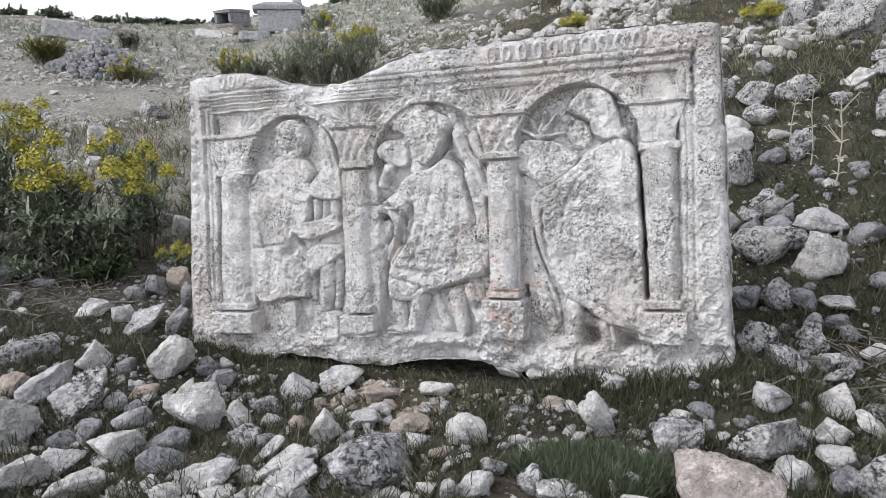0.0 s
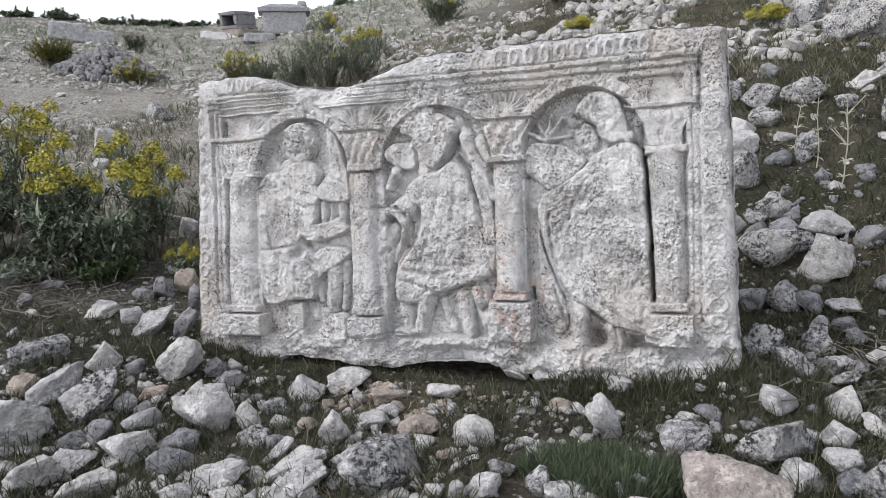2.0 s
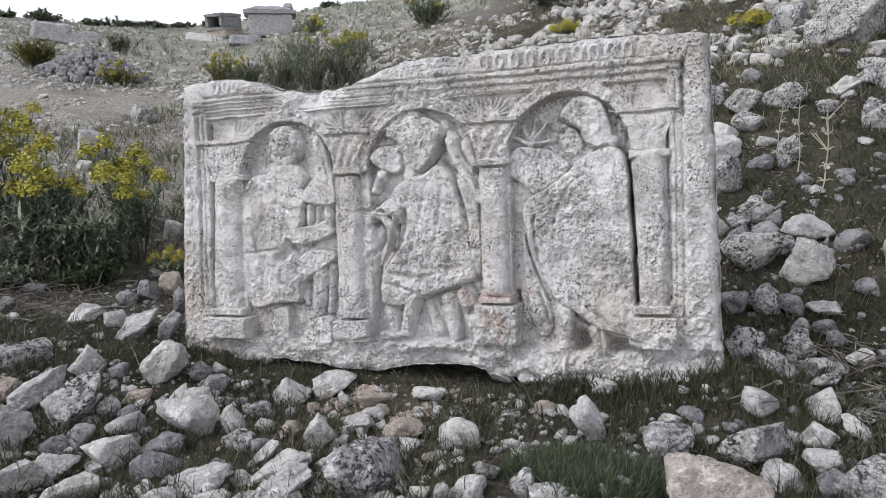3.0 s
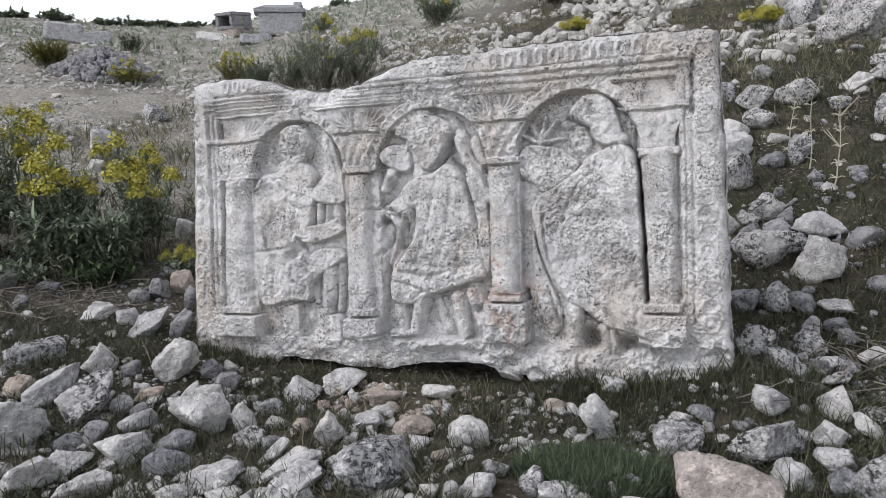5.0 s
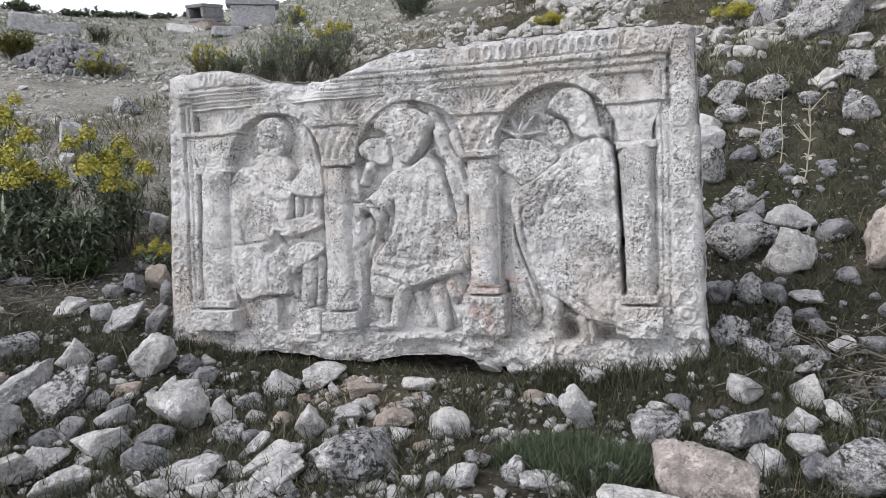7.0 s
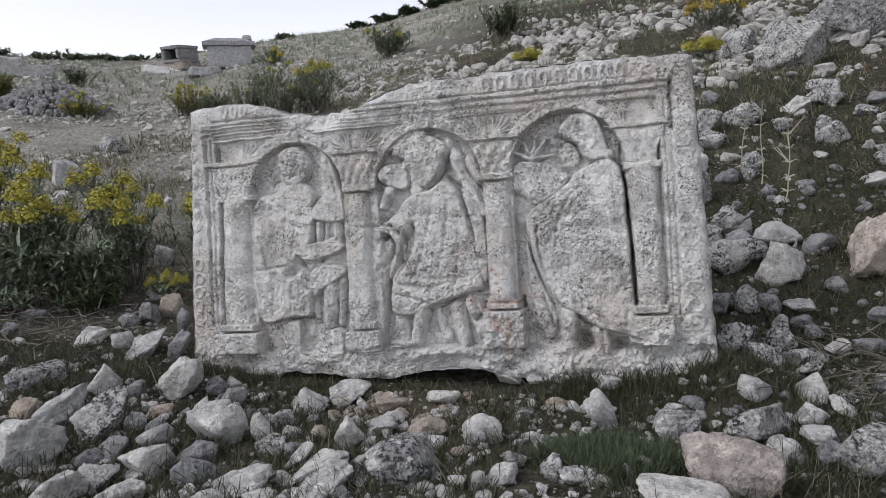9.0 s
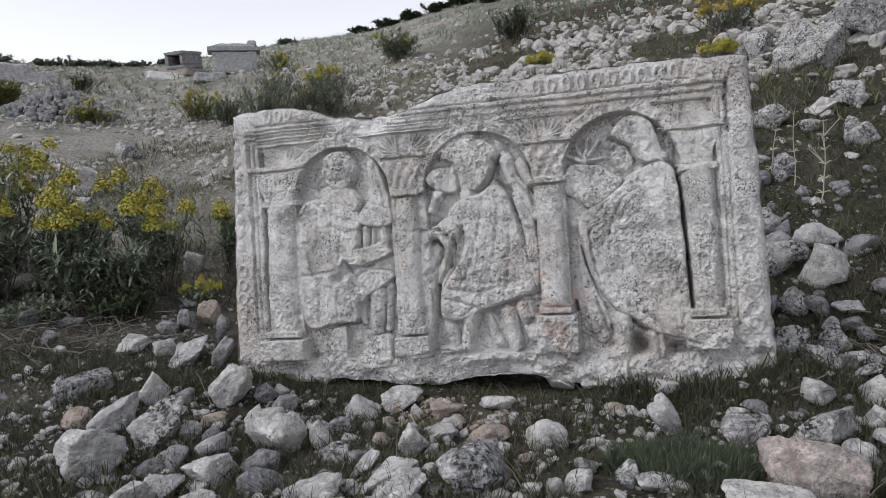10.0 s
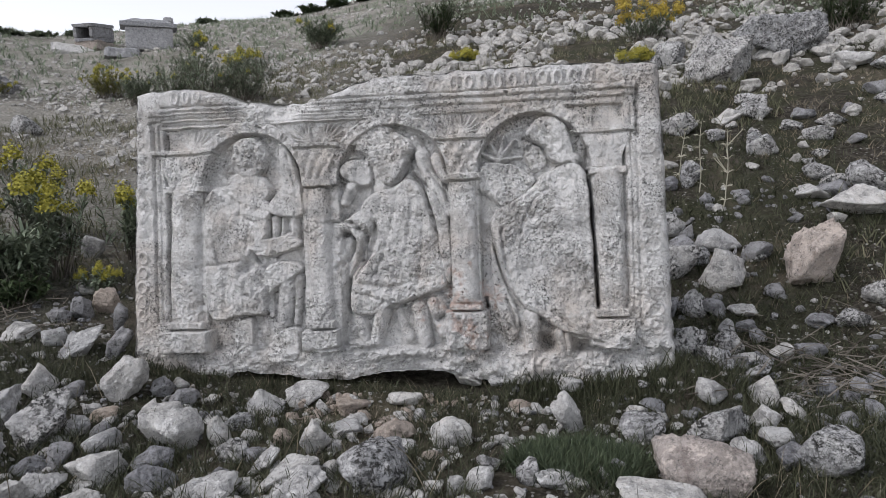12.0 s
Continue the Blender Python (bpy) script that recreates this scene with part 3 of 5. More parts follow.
    m.fold((-0.261, 0.637), (-0.213, 0.694), (-0.192, 0.619), 0.0104, 0.04)
    m.fold((-0.192, 0.619), (-0.2, 0.555), (-0.272, 0.497), 0.0104, 0.04)
    m.groove(-0.306, 0.719, -0.194, 0.715, 0.0078, 0.026)
    m.groove(-0.194, 0.715, -0.133, 0.660, 0.0078, 0.026)
    m.groove(-0.127, 0.660, -0.155, 0.533, 0.0104, 0.045)
    m.groove(-0.155, 0.533, -0.216, 0.438, 0.0104, 0.04)
    m.groove(-0.219, 0.438, -0.227, 0.277, 0.0091, 0.034)
    m.fold((-0.094, 0.782), (-0.047, 0.688), (-0.095, 0.606), 0.0078, 0.016)
    m.limb(-0.170, 0.245, -0.145, 0.146, 0.036, 0.031, 0.0578, B, F)
    m.limb(-0.059, 0.273, -0.092, 0.129, 0.044, 0.036, 0.0638, B, F)
    m.limb(0.124, 0.294, 0.151, 0.126, 0.044, 0.036, 0.0593, B, F)
    m.limb(0.206, 0.321, 0.244, 0.179, 0.047, 0.036, 0.0593, B, F)
    m.limb(0.011, 0.295, 0.069, 0.158, 0.021, 0.026, 0.0228, B, F)
    m.limb(-0.209, 0.116, -0.079, 0.129, 0.026, 0.023, 0.0608, B, F)
    m.dent(0.224, 0.237, 0.0208, 0.04)
    m.dent(-0.227, 0.251, 0.0208, 0.03)
    m.dent(-0.017, 0.253, 0.0286, 0.02)
    m.dent(-0.273, 0.112, 0.0104, 0.02)
    m.groove(-0.172, 0.373, -0.045, 0.336, 0.0078, 0.014)
    m.groove(-0.045, 0.336, -0.088, 0.293, 0.0078, 0.01)
    m.groove(-0.015, 0.283, 0.108, 0.341, 0.0091, 0.02)
    m.groove(0.108, 0.341, 0.203, 0.351, 0.0078, 0.014)
    m.groove(0.203, 0.351, 0.276, 0.384, 0.0078, 0.016)
    m.groove(-0.216, 0.266, -0.118, 0.251, 0.0078, 0.014)
    m.groove(0.211, 0.341, 0.241, 0.256, 0.0078, 0.014)
    m.fold((-0.042, 0.819), (-0.088, 0.637), (-0.169, 0.453), 0.0117, 0.017)
    m.fold((0.036, 0.841), (-0.005, 0.582), (-0.113, 0.4), 0.0117, 0.017)
    m.fold((0.11, 0.812), (0.088, 0.554), (-0.001, 0.373), 0.0117, 0.015)
    m.fold((0.158, 0.707), (0.155, 0.527), (0.109, 0.372), 0.0117, 0.015)
    m.fold((-0.17, 0.427), (-0.057, 0.373), (0.084, 0.424), 0.0117, 0.019)
    m.fold((-0.168, 0.467), (0.001, 0.43), (0.193, 0.449), 0.0117, 0.013)
    m.groove(-0.443, 0.099, -0.181, 0.121, 0.0078, 0.016)
    m.groove(-0.211, 0.088, 0.101, 0.122, 0.0078, 0.012)
    # cloaked shape under the third arch
    F = FIGURE + 2
    m.shape(((0.648, 1.094), (0.674, 1.145), (0.727, 1.178), (0.798, 1.177), (0.848, 1.130), (0.869, 1.053), (0.885, 0.967), (0.811, 0.939), (0.751, 0.981), (0.738, 1.039), (0.677, 1.068)), 0.0775, 0.0248, B, F)
    m.shape(((0.649, 1.072), (0.712, 1.053), (0.749, 0.989), (0.748, 0.933), (0.674, 0.909), (0.647, 0.996)), 0.0258, 0.0074, B, F)
    m.groove(0.818, 1.154, 0.852, 1.002, 0.0078, 0.01)
    m.groove(0.762, 1.150, 0.754, 1.040, 0.0078, 0.007)
    m.groove(0.650, 1.082, 0.740, 1.032, 0.0068, 0.014)
    m.groove(0.819, 0.993, 0.868, 0.984, 0.0078, 0.014)
    m.limb(0.834, 1.000, 0.880, 0.973, 0.026, 0.031, 0.0684, B, F)
    m.shape(((0.434, 0.975), (0.519, 0.974), (0.606, 0.964), (0.651, 0.922), (0.708, 0.885), (0.668, 0.834), (0.601, 0.783), (0.529, 0.757), (0.500, 0.793), (0.460, 0.825), (0.425, 0.842)), 0.0608, 0.0124, B, F)
    m.limb(0.529, 0.985, 0.447, 1.021, 0.018, 0.009, 0.0456, B, F)
    m.limb(0.529, 0.985, 0.493, 1.062, 0.018, 0.009, 0.0456, B, F)
    m.limb(0.529, 0.985, 0.557, 1.091, 0.018, 0.009, 0.0456, B, F)
    m.limb(0.529, 0.985, 0.606, 1.073, 0.018, 0.009, 0.0456, B, F)
    m.limb(0.529, 0.985, 0.626, 0.993, 0.018, 0.009, 0.0456, B, F)
    m.groove(0.419, 0.827, 0.477, 0.836, 0.0078, 0.03)
    m.groove(0.639, 0.860, 0.668, 0.853, 0.0078, 0.02)
    m.shape(((0.768, 0.928), (0.834, 0.956), (0.890, 0.957), (0.934, 0.917), (0.946, 0.818), (0.954, 0.559), (0.964, 0.276), (0.969, 0.182), (0.981, 0.125), (0.890, 0.128), (0.816, 0.155), (0.758, 0.193), (0.699, 0.245), (0.637, 0.269), (0.594, 0.318), (0.547, 0.397), (0.510, 0.496), (0.487, 0.596), (0.475, 0.690), (0.512, 0.762), (0.602, 0.802), (0.686, 0.856), (0.730, 0.906)), 0.076, 0.0298, B, F)
    m.shape(((0.473, 0.620), (0.501, 0.519), (0.538, 0.394), (0.586, 0.298), (0.603, 0.194), (0.597, 0.139), (0.536, 0.122), (0.506, 0.218), (0.487, 0.369), (0.470, 0.495)), 0.0304, 0.0087, B, F)
    m.fold((0.648, 0.806), (0.476, 0.69), (0.56, 0.445), 0.0083, 0.026)
    m.fold((0.682, 0.814), (0.511, 0.679), (0.604, 0.43), 0.0083, 0.018)
    m.fold((0.722, 0.823), (0.553, 0.666), (0.656, 0.412), 0.0083, 0.024)
    m.fold((0.763, 0.833), (0.594, 0.652), (0.708, 0.394), 0.0083, 0.016)
    m.fold((0.816, 0.845), (0.648, 0.635), (0.777, 0.37), 0.0083, 0.012)
    m.fold((0.537, 0.737), (0.504, 0.62), (0.589, 0.346), 0.0091, 0.024)
    m.fold((0.784, 0.899), (0.637, 0.762), (0.595, 0.568), 0.0117, 0.013)
    m.fold((0.855, 0.907), (0.777, 0.612), (0.816, 0.225), 0.0130, 0.005)
    m.fold((0.65, 0.321), (0.769, 0.261), (0.884, 0.154), 0.0117, 0.019)
    m.fold((0.628, 0.42), (0.722, 0.297), (0.839, 0.201), 0.0117, 0.013)
    m.groove(0.884, 0.964, 0.938, 0.909, 0.0068, 0.02)
    m.groove(0.935, 1.017, 0.929, 0.933, 0.0078, 0.026)
    m.groove(0.936, 0.918, 0.952, 0.724, 0.0057, 0.07)
    m.groove(0.950, 0.736, 0.963, 0.488, 0.0062, 0.1)
    m.groove(0.961, 0.512, 0.965, 0.284, 0.0068, 0.11)
    m.groove(0.547, 0.321, 0.597, 0.160, 0.0078, 0.022)
    m.groove(0.673, 0.253, 0.767, 0.176, 0.0078, 0.03)
    m.groove(0.767, 0.176, 0.976, 0.122, 0.0078, 0.03)
    m.limb(0.659, 0.244, 0.660, 0.064, 0.039, 0.036, 0.0654, B, F)
    m.limb(0.781, 0.164, 0.793, 0.067, 0.026, 0.026, 0.0578, B, F)
    m.limb(0.818, 0.152, 0.826, 0.067, 0.018, 0.018, 0.0532, B, F)
    m.dent(0.717, 0.124, 0.0364, 0.05)
    m.dent(0.731, 0.095, 0.0260, 0.04)
    m.dent(0.859, 0.099, 0.0234, 0.035)
    m.dent(0.889, 0.094, 0.0234, 0.035)
    m.dent(0.919, 0.090, 0.0234, 0.035)
    m.dent(0.949, 0.086, 0.0234, 0.035)
    for hu, hv, hr, deep in ((0.703, 0.617, 0.009, 0.03), (0.690, 0.622, 0.005, 0.02), (0.922, 0.350, 0.007, 0.03), (0.982, 0.425, 0.005, 0.015), (0.905, 0.345, 0.005, 0.01), (0.243, 0.243, 0.020, 0.05), (0.985, 0.31, 0.008, 0.02), (0.720, 0.12, 0.030, 0.05), (0.872, 0.09, 0.035, 0.03), (0.663, 1.035, 0.012, 0.03)):
        q = np.hypot(m.u - hu, m.v - hv)
        m.depth = m.depth - deep * np.exp(-((q / hr) ** 2))
    for hu, hv, deep in ((0.117, 1.318, 0.05), (0.575, 1.287, 0.02)):
        q = np.maximum(np.abs(m.u - hu) / (0.022 if deep > 0.03 else 0.008), np.abs(m.v - hv) / 0.008)
        m.depth = m.depth - deep * (q < 1)
    for k in range(7):
        q = np.hypot(m.u - 1.162 + 0.006 * math.sin(k * 2.1), (m.v - 1.075 - 0.032 * k) * 0.6)
        m.depth = m.depth - 0.03 * np.exp(-((q / 0.008) ** 2))


def slab_outline(u):
    """Top and bottom edge along the slab, broken and worn."""
    top = np.interp(u, (-1.30, -1.22, -1.03, -0.84, -0.70, -0.42, -0.33, -0.19, -0.02, 0.10, 0.20, 0.32, 1.05, 1.08, 1.22, 1.27),
                    (1.390, 1.410, 1.413, 1.385, 1.330, 1.297, 1.318, 1.374, 1.405, 1.412, 1.398, 1.413, 1.408, 1.395, 1.395, 1.378))
    low = np.interp(u, (-1.35, -1.15, -0.86, -0.82, -0.51, -0.36, -0.24, -0.12, -0.03, 0.16, 0.28, 0.45, 0.60, 1.3),
                    (-0.10, -0.10, -0.06, 0.000, -0.020, -0.044, -0.046, -0.030, -0.010, 0.002, -0.02, -0.06, -0.10, -0.10))
    return top + 0.012 * fbm(u * 14, u * 0, 4, 2), low + 0.030 * fbm(u * 9, u * 0 + 4, 5, 6)


def build_slab():
    nu, nv = 980, 536
    su, sv = np.meshgrid(np.linspace(0, 1, nu), np.linspace(0, 1, nv))
    left = -1.349 + 0.068 * sv + 0.012 * fbm(sv * 9, sv * 0 + 1, 4, 4) - 0.02 * (sv < 0.1)
    right = 1.300 - 0.035 * sv + 0.008 * fbm(sv * 11, sv * 0 + 2, 4, 9)
    u = left + (right - left) * su
    top, low = slab_outline(u)
    v = low + (top - low) * sv
    # carved by hand and worn: no line runs quite true
    m = Relief(u + 0.012 * fbm(u * 9, v * 9, 4, 101) + 0.006 * fbm(u * 30, v * 30, 3, 102), v + 0.012 * fbm(u * 9, v * 9, 4, 103) + 0.006 * fbm(u * 30, v * 30, 3, 104))
    carve_frame(m)
    carve_columns(m)
    carve_figures(m)
    # the foot: a rough ledge, hollowed in the middle
    ledge = 1 - sstep(v + 0.05 * fbm(u * 7, v * 7, 4, 12), 0.085, 0.04)
    m.level(ledge * ((u < 0.66) | (u > 0.94)) * (0.55 + 0.45 * noise2(u * 5, v * 5, 22)), -0.020 + 0.075 * fbm(u * 6, v * 9, 5, 21))
    m.owner[(ledge > 0.5)] = PLINTH
    hollow = np.exp(-(((u - 0.07) / 0.20) ** 2)) * (1 - sstep(v, 0.065 - 0.6 * (u - 0.07) ** 2, 0.04))
    m.depth = m.depth - 0.035 * hollow
    broken = (u > 0.22) & (u < 0.50) & (v < 0.25)
    m.depth = m.depth + broken * 0.05 * fbm(u * 16, v * 16, 4, 31)
    # the cornice is broken away over the first arch
    gone = np.exp(-(((u + 0.57) / 0.17) ** 4)) * sstep(v, 1.235 + 0.03 * fbm(u * 12, v * 3, 3, 33), 0.05)
    m.depth = m.depth * (1 - gone) + gone * (-0.015 + 0.06 * fbm(u * 13, v * 13, 5, 34))
    crack = np.exp(-(((u + 0.03) / 0.34) ** 4)) * sstep(v, 1.33, 0.04)
    m.depth = m.depth * (1 - crack) + crack * (-0.005 + 0.04 * fbm(u * 11, v * 11, 5, 36))
    # the highest forms are rubbed down towards one uneven plane
    carved = m.owner >= FIGURE
    rubbed = -0.012 + 0.040 * fbm(u * 5, v * 5, 4, 71) + 0.012 * fbm(u * 22, v * 22, 3, 72)
    m.depth = np.where(carved, -soft_max(-m.depth, -rubbed, 0.012), m.depth)
    m.depth = m.depth + carved * (0.020 * fbm(u * 14, v * 14, 5, 73) - 0.022 * np.clip(fbm(u * 26, v * 26, 4, 74) - 0.10, 0, 1))
    # wear: soft edges, chips, pits
    worn = sstep(noise2(u * 4.5, v * 4.5, 44) + 0.35 * fbm(u * 15, v * 15, 3, 45), 0.52, 0.35)
    rough = 0.022 * fbm(u * 6, v * 6, 5, 40) + (0.007 + 0.012 * worn) * fbm(u * 55 + v * 21, v * 55 - u * 21, 4, 50)
    low_right = np.exp(-(((u - 1.10) / 0.22) ** 2 + ((v - 0.08) / 0.14) ** 2)) + np.exp(-(((u - 0.36) / 0.10) ** 2 + ((v - 0.12) / 0.12) ** 2)) + np.exp(-(((u + 0.66) / 0.09) ** 2 + ((v - 0.43) / 0.09) ** 2))
    draped = (m.owner >= FIGURE) & (m.depth > -0.055)
    folds = fbm(u * 34 + 5 * fbm(u * 3, v * 3, 2, 110), v * 6, 3, 111) + 0.6 * fbm(u * 16 + v * 9, v * 12, 3, 112)
    rough = rough + 0.014 * folds * draped
    foot = 1 - sstep(v, 0.11, 0.06)
    rough = rough + (0.085 * np.clip(low_right, 0, 1) + 0.04 * foot) * fbm(u * 20, v * 20, 5, 55)
    wu, wv = u + 0.012 * fbm(u * 40, v * 40, 3, 62), v + 0.012 * fbm(u * 40, v * 40, 3, 63)
    pits = np.clip(noise2(wu * 120 + wv * 40, wv * 120 - wu * 40, 60) - 0.80, 0, 1) * (0.2 + worn)
    pits = pits + 1.4 * np.clip(noise2(wu * 45 - wv * 20, wv * 45 + wu * 20, 64) - 0.88, 0, 1) * (0.3 + worn)
    fine = np.clip(noise2(u * 210, v * 210, 66) - 0.72, 0, 1)
    depth = m.depth + rough - 0.065 * pits - 0.026 * fine * (0.2 + worn)
    rim = np.minimum(np.minimum((top - v), (right - u)), np.minimum(u - left, v - low + 0.01))
    depth = depth - 0.035 * np.exp(-np.maximum(rim, 0) / 0.014) * (0.7 + 0.8 * noise2(u * 20, v * 20, 70))
    verts = np.stack([u, -depth, v], -1).reshape(-1, 3)
    i, j = np.meshgrid(np.arange(nv - 1), np.arange(nu - 1), indexing="ij")
    k = (i * nu + j).ravel()
    faces = np.stack([k, k + 1, k + nu + 1, k + nu], -1)
    owner = m.owner[:-1, :-1].ravel()

    slab = thing("carved_relief", SLAB_POSE, "weathered pale limestone slab carved with three arches and worn figures", "stone relief")

    def piece(name, code, label=""):
        mine = faces[owner == code]
        if len(mine):
            used, back = np.unique(mine, return_inverse=True)
            part(name, mesh_of(name, verts[used], back.reshape(mine.shape), SLAB), slab, label)

    piece("panel", PANEL, "flat carved ground of the slab behind the figures")
    piece("cornice", CORNICE, "moulded cornice with a worn egg pattern")
    piece("border", BORDER_A, "side border with worn beads")
    piece("border", BORDER_B, "side border with oval beads")
    piece("plinth", PLINTH, "rough broken foot of the slab")
    for n in range(4):
        piece("column", COLUMN + n)
    for n in range(3):
        piece("arch", ARCH + n)
    for n in range(3):
        piece("carved_figure", FIGURE + n, "worn carved figure in low relief")

    # sides and back
    edge = np.concatenate([np.arange(nu), nu - 1 + nu * np.arange(1, nv), (nv - 1) * nu + np.arange(nu - 2, -1, -1), nu * np.arange(nv - 2, 0, -1)])
    rim_verts = verts[edge]
    rings = [rim_verts]
    middle = np.array([0.0, 0.0, 0.7])
    for n, y in enumerate((0.03, 0.08, 0.14, 0.20, 0.25, 0.27)):
        ring = rim_verts.copy()
        grow = 1.0 + 0.004 * min(n, 2) - (0.02 if n == 5 else 0) + 0.012 * fbm(np.arange(len(edge)) * 0.09, np.full(len(edge), y * 22), 4, 80)
        ring = middle + (ring - middle) * grow[:, None]
        ring[:, 1] = y + 0.02 * fbm(ring[:, 0] * 7, ring[:, 2] * 7, 3, 90)
        rings.append(ring)
    c = len(edge)
    body = np.concatenate(rings + [middle[None] + (0, 0.28, 0)])
    n0 = np.arange(c)
    quads = np.concatenate([np.stack([n0 + r * c, n0 + (r + 1) * c, (n0 + 1) % c + (r + 1) * c, (n0 + 1) % c + r * c], -1) for r in range(len(rings) - 1)])
    last = (len(rings) - 1) * c
    fan = [(int(a) + last, len(body) - 1, int((a + 1) % c) + last) for a in n0]
    part("slab_body", mesh_of("slab_body", body, quads.tolist() + fan, SLAB), slab, "rough unworked edges and back of the slab")


build_slab()


# ---- loose stones ----
def rock_shape(seed, level, jag=0.10, facets=11):
    """A unit field stone: worn facets on a ball, with lumps and chips."""
    rng = np.random.default_rng(seed)
    bm = bmesh.new()
    bmesh.ops.create_icosphere(bm, subdivisions=level, radius=1.0)
    p = np.array([v.co[:] for v in bm.verts])
    normals = rng.normal(size=(facets, 3))
    normals /= np.linalg.norm(normals, axis=1)[:, None]
    far = rng.uniform(0.36, 0.80, facets)
    q = np.maximum(p @ normals.T / far, 0)
    r = (np.sum(q**64, 1) + 1e-5) ** (-1 / 64)
    off = rng.uniform(0, 50, 3)
    bumps = np.array([noise.fractal(Vector(a * 1.5 + off), 0.8, 2.2, 5) for a in p])
    chips = np.array([noise.fractal(Vector(a * 5 + off), 0.7, 2.1, 3) for a in p])
    gaps = [noise.voronoi(Vector(a * 1.35 + off))[0] for a in p]
    breaks = np.array([min(d[1] - d[0], 0.5) for d in gaps])
    ledge = np.array([noise.fractal(Vector(a * 2.6 + off), 0.6, 2.2, 3) for a in p])
    ledge = np.floor(ledge * 4) * 0.25 * 0.5 + ledge * 0.5
    grit = np.array([noise.fractal(Vector(a * 11 + off), 0.7, 2.1, 3) for a in p])
    p = p * (r * (1 + jag * 0.6 * bumps + 0.13 * breaks + 0.065 * ledge + 0.04 * chips + 0.026 * grit))[:, None]
    p = (p - (p.max(0) + p.min(0)) / 2) / (p.max(0) - p.min(0)) * 2
    faces = [tuple(v.index for v in f.verts) for f in bm.faces]
    bm.free()
    return p, faces


HUGE_SHAPES = [rock_shape(600 + n, 5, 0.10 + 0.03 * (n % 3), 8 + n % 4) for n in range(12)]
BIG_SHAPES = [rock_shape(100 + n, 4, 0.10 + 0.03 * (n % 3), 8 + n % 4) for n in range(16)]
MID_SHAPES = [rock_shape(200 + n, 3, 0.10 + 0.03 * (n % 3), 7 + n % 4) for n in range(14)]
SMALL_SHAPES = [rock_shape(300 + n, 2, 0.22, 6) for n in range(14)]
TINY_SHAPES = [rock_shape(400 + n, 1, 0.12, 7) for n in range(8)]
placed = []


FORM_WORDS = {"b": "angular", "p": "pointed", "l": "long slanting", "r": "rounded"}
SPOTS = {"pale": "pale %s limestone field stone on the ground", "lichen": "grey %s limestone field stone spotted with dark lichen", "grey": "dull grey %s limestone stone half sunk in grass", "brown": "brownish %s limestone field stone among the grass", "pink": "pinkish %s limestone rock"}


def stone(x, y, w, d, h, yaw, look_of, form="b", tilt=0, group="loose field stones"):
    """One loose stone, w wide, d deep, h high, sunk a sixth in the ground; form: block, pointed, long or rounded; tilt: its slant, in degrees."""
    shapes = HUGE_SHAPES if w > 0.17 and y < 0.3 or w > 0.4 else BIG_SHAPES if w > 0.10 and y < 1.5 or w > 0.25 else MID_SHAPES
    n = len(placed)
    p, faces = shapes[(n * 5 + int(abs(x) * 37)) % len(shapes)]
    p = p @ np.array(Euler((n * 1.7, n * 2.3, n * 0.9)).to_matrix()).T
    if form == "r":
        ball = p / np.linalg.norm(p, axis=1)[:, None]
        p = 0.72 * p + 0.28 * ball * np.linalg.norm(p, axis=1).mean()
    if form == "l":
        p = p * (1.0, 0.8, 0.50)
    if form == "p":
        k = 1 - 0.42 * np.clip((p[:, 2] + 0.75) / 1.75, 0, 1)
        p = np.stack([p[:, 0] * k + 0.5 * math.sin(n) * (1 - k), p[:, 1] * k, p[:, 2]], -1)
    if tilt:
        p = p @ np.array(Matrix.Rotation(radians(-tilt), 3, "Y")).T
    p = (p - (p.max(0) + p.min(0)) / 2) / (p.max(0) - p.min(0))
    ob = new("stone", mesh_of("stone", p * (w, d, h), faces, ROCKS[look_of]))
    ob.matrix_world = pose(x, y, float(ground_height(x, y)) + h * 0.33, 0, 0, yaw)
    placed.append((x, y, 0.5 * max(w, d)))
    return tagged(ob, SPOTS[look_of] % FORM_WORDS[form], "stone", group)


stone(-1.86, -0.49, 0.272, 0.218, 0.128, 50, "lichen", "r", 0)
stone(-1.51, -0.45, 0.169, 0.135, 0.173, 46, "pale", "p", 0)
stone(-1.18, -0.32, 0.216, 0.173, 0.217, 41, "pale", "p", 0)
stone(-1.04, -0.24, 0.121, 0.096, 0.104, 38, "grey", "b", 0)
stone(-0.99, -0.16, 0.069, 0.055, 0.078, 37, "pale", "b", 0)
stone(-1.36, -0.42, 0.100, 0.080, 0.088, 44, "grey", "b", 0)
stone(-1.49, -0.74, 0.242, 0.194, 0.185, 49, "pale", "l", 25)
stone(-1.21, -0.83, 0.226, 0.181, 0.243, 47, "lichen", "l", 50)
stone(-1.66, -0.76, 0.142, 0.114, 0.106, 52, "brown", "b", 0)
stone(-1.32, -1.08, 0.248, 0.199, 0.247, 52, "pale", "b", 0)
stone(-0.89, -0.34, 0.144, 0.115, 0.105, 37, "grey", "b", 20)
stone(-0.98, -0.48, 0.080, 0.064, 0.091, 40, "pale", "l", 45)
stone(-0.91, -0.47, 0.165, 0.132, 0.077, 39, "pale", "b", 0)
stone(-1.14, -0.72, 0.099, 0.079, 0.085, 45, "pale", "b", 0)
stone(-1.03, -0.73, 0.086, 0.069, 0.092, 44, "grey", "r", 0)
stone(-1.12, -0.57, 0.130, 0.104, 0.060, 43, "brown", "l", 5)
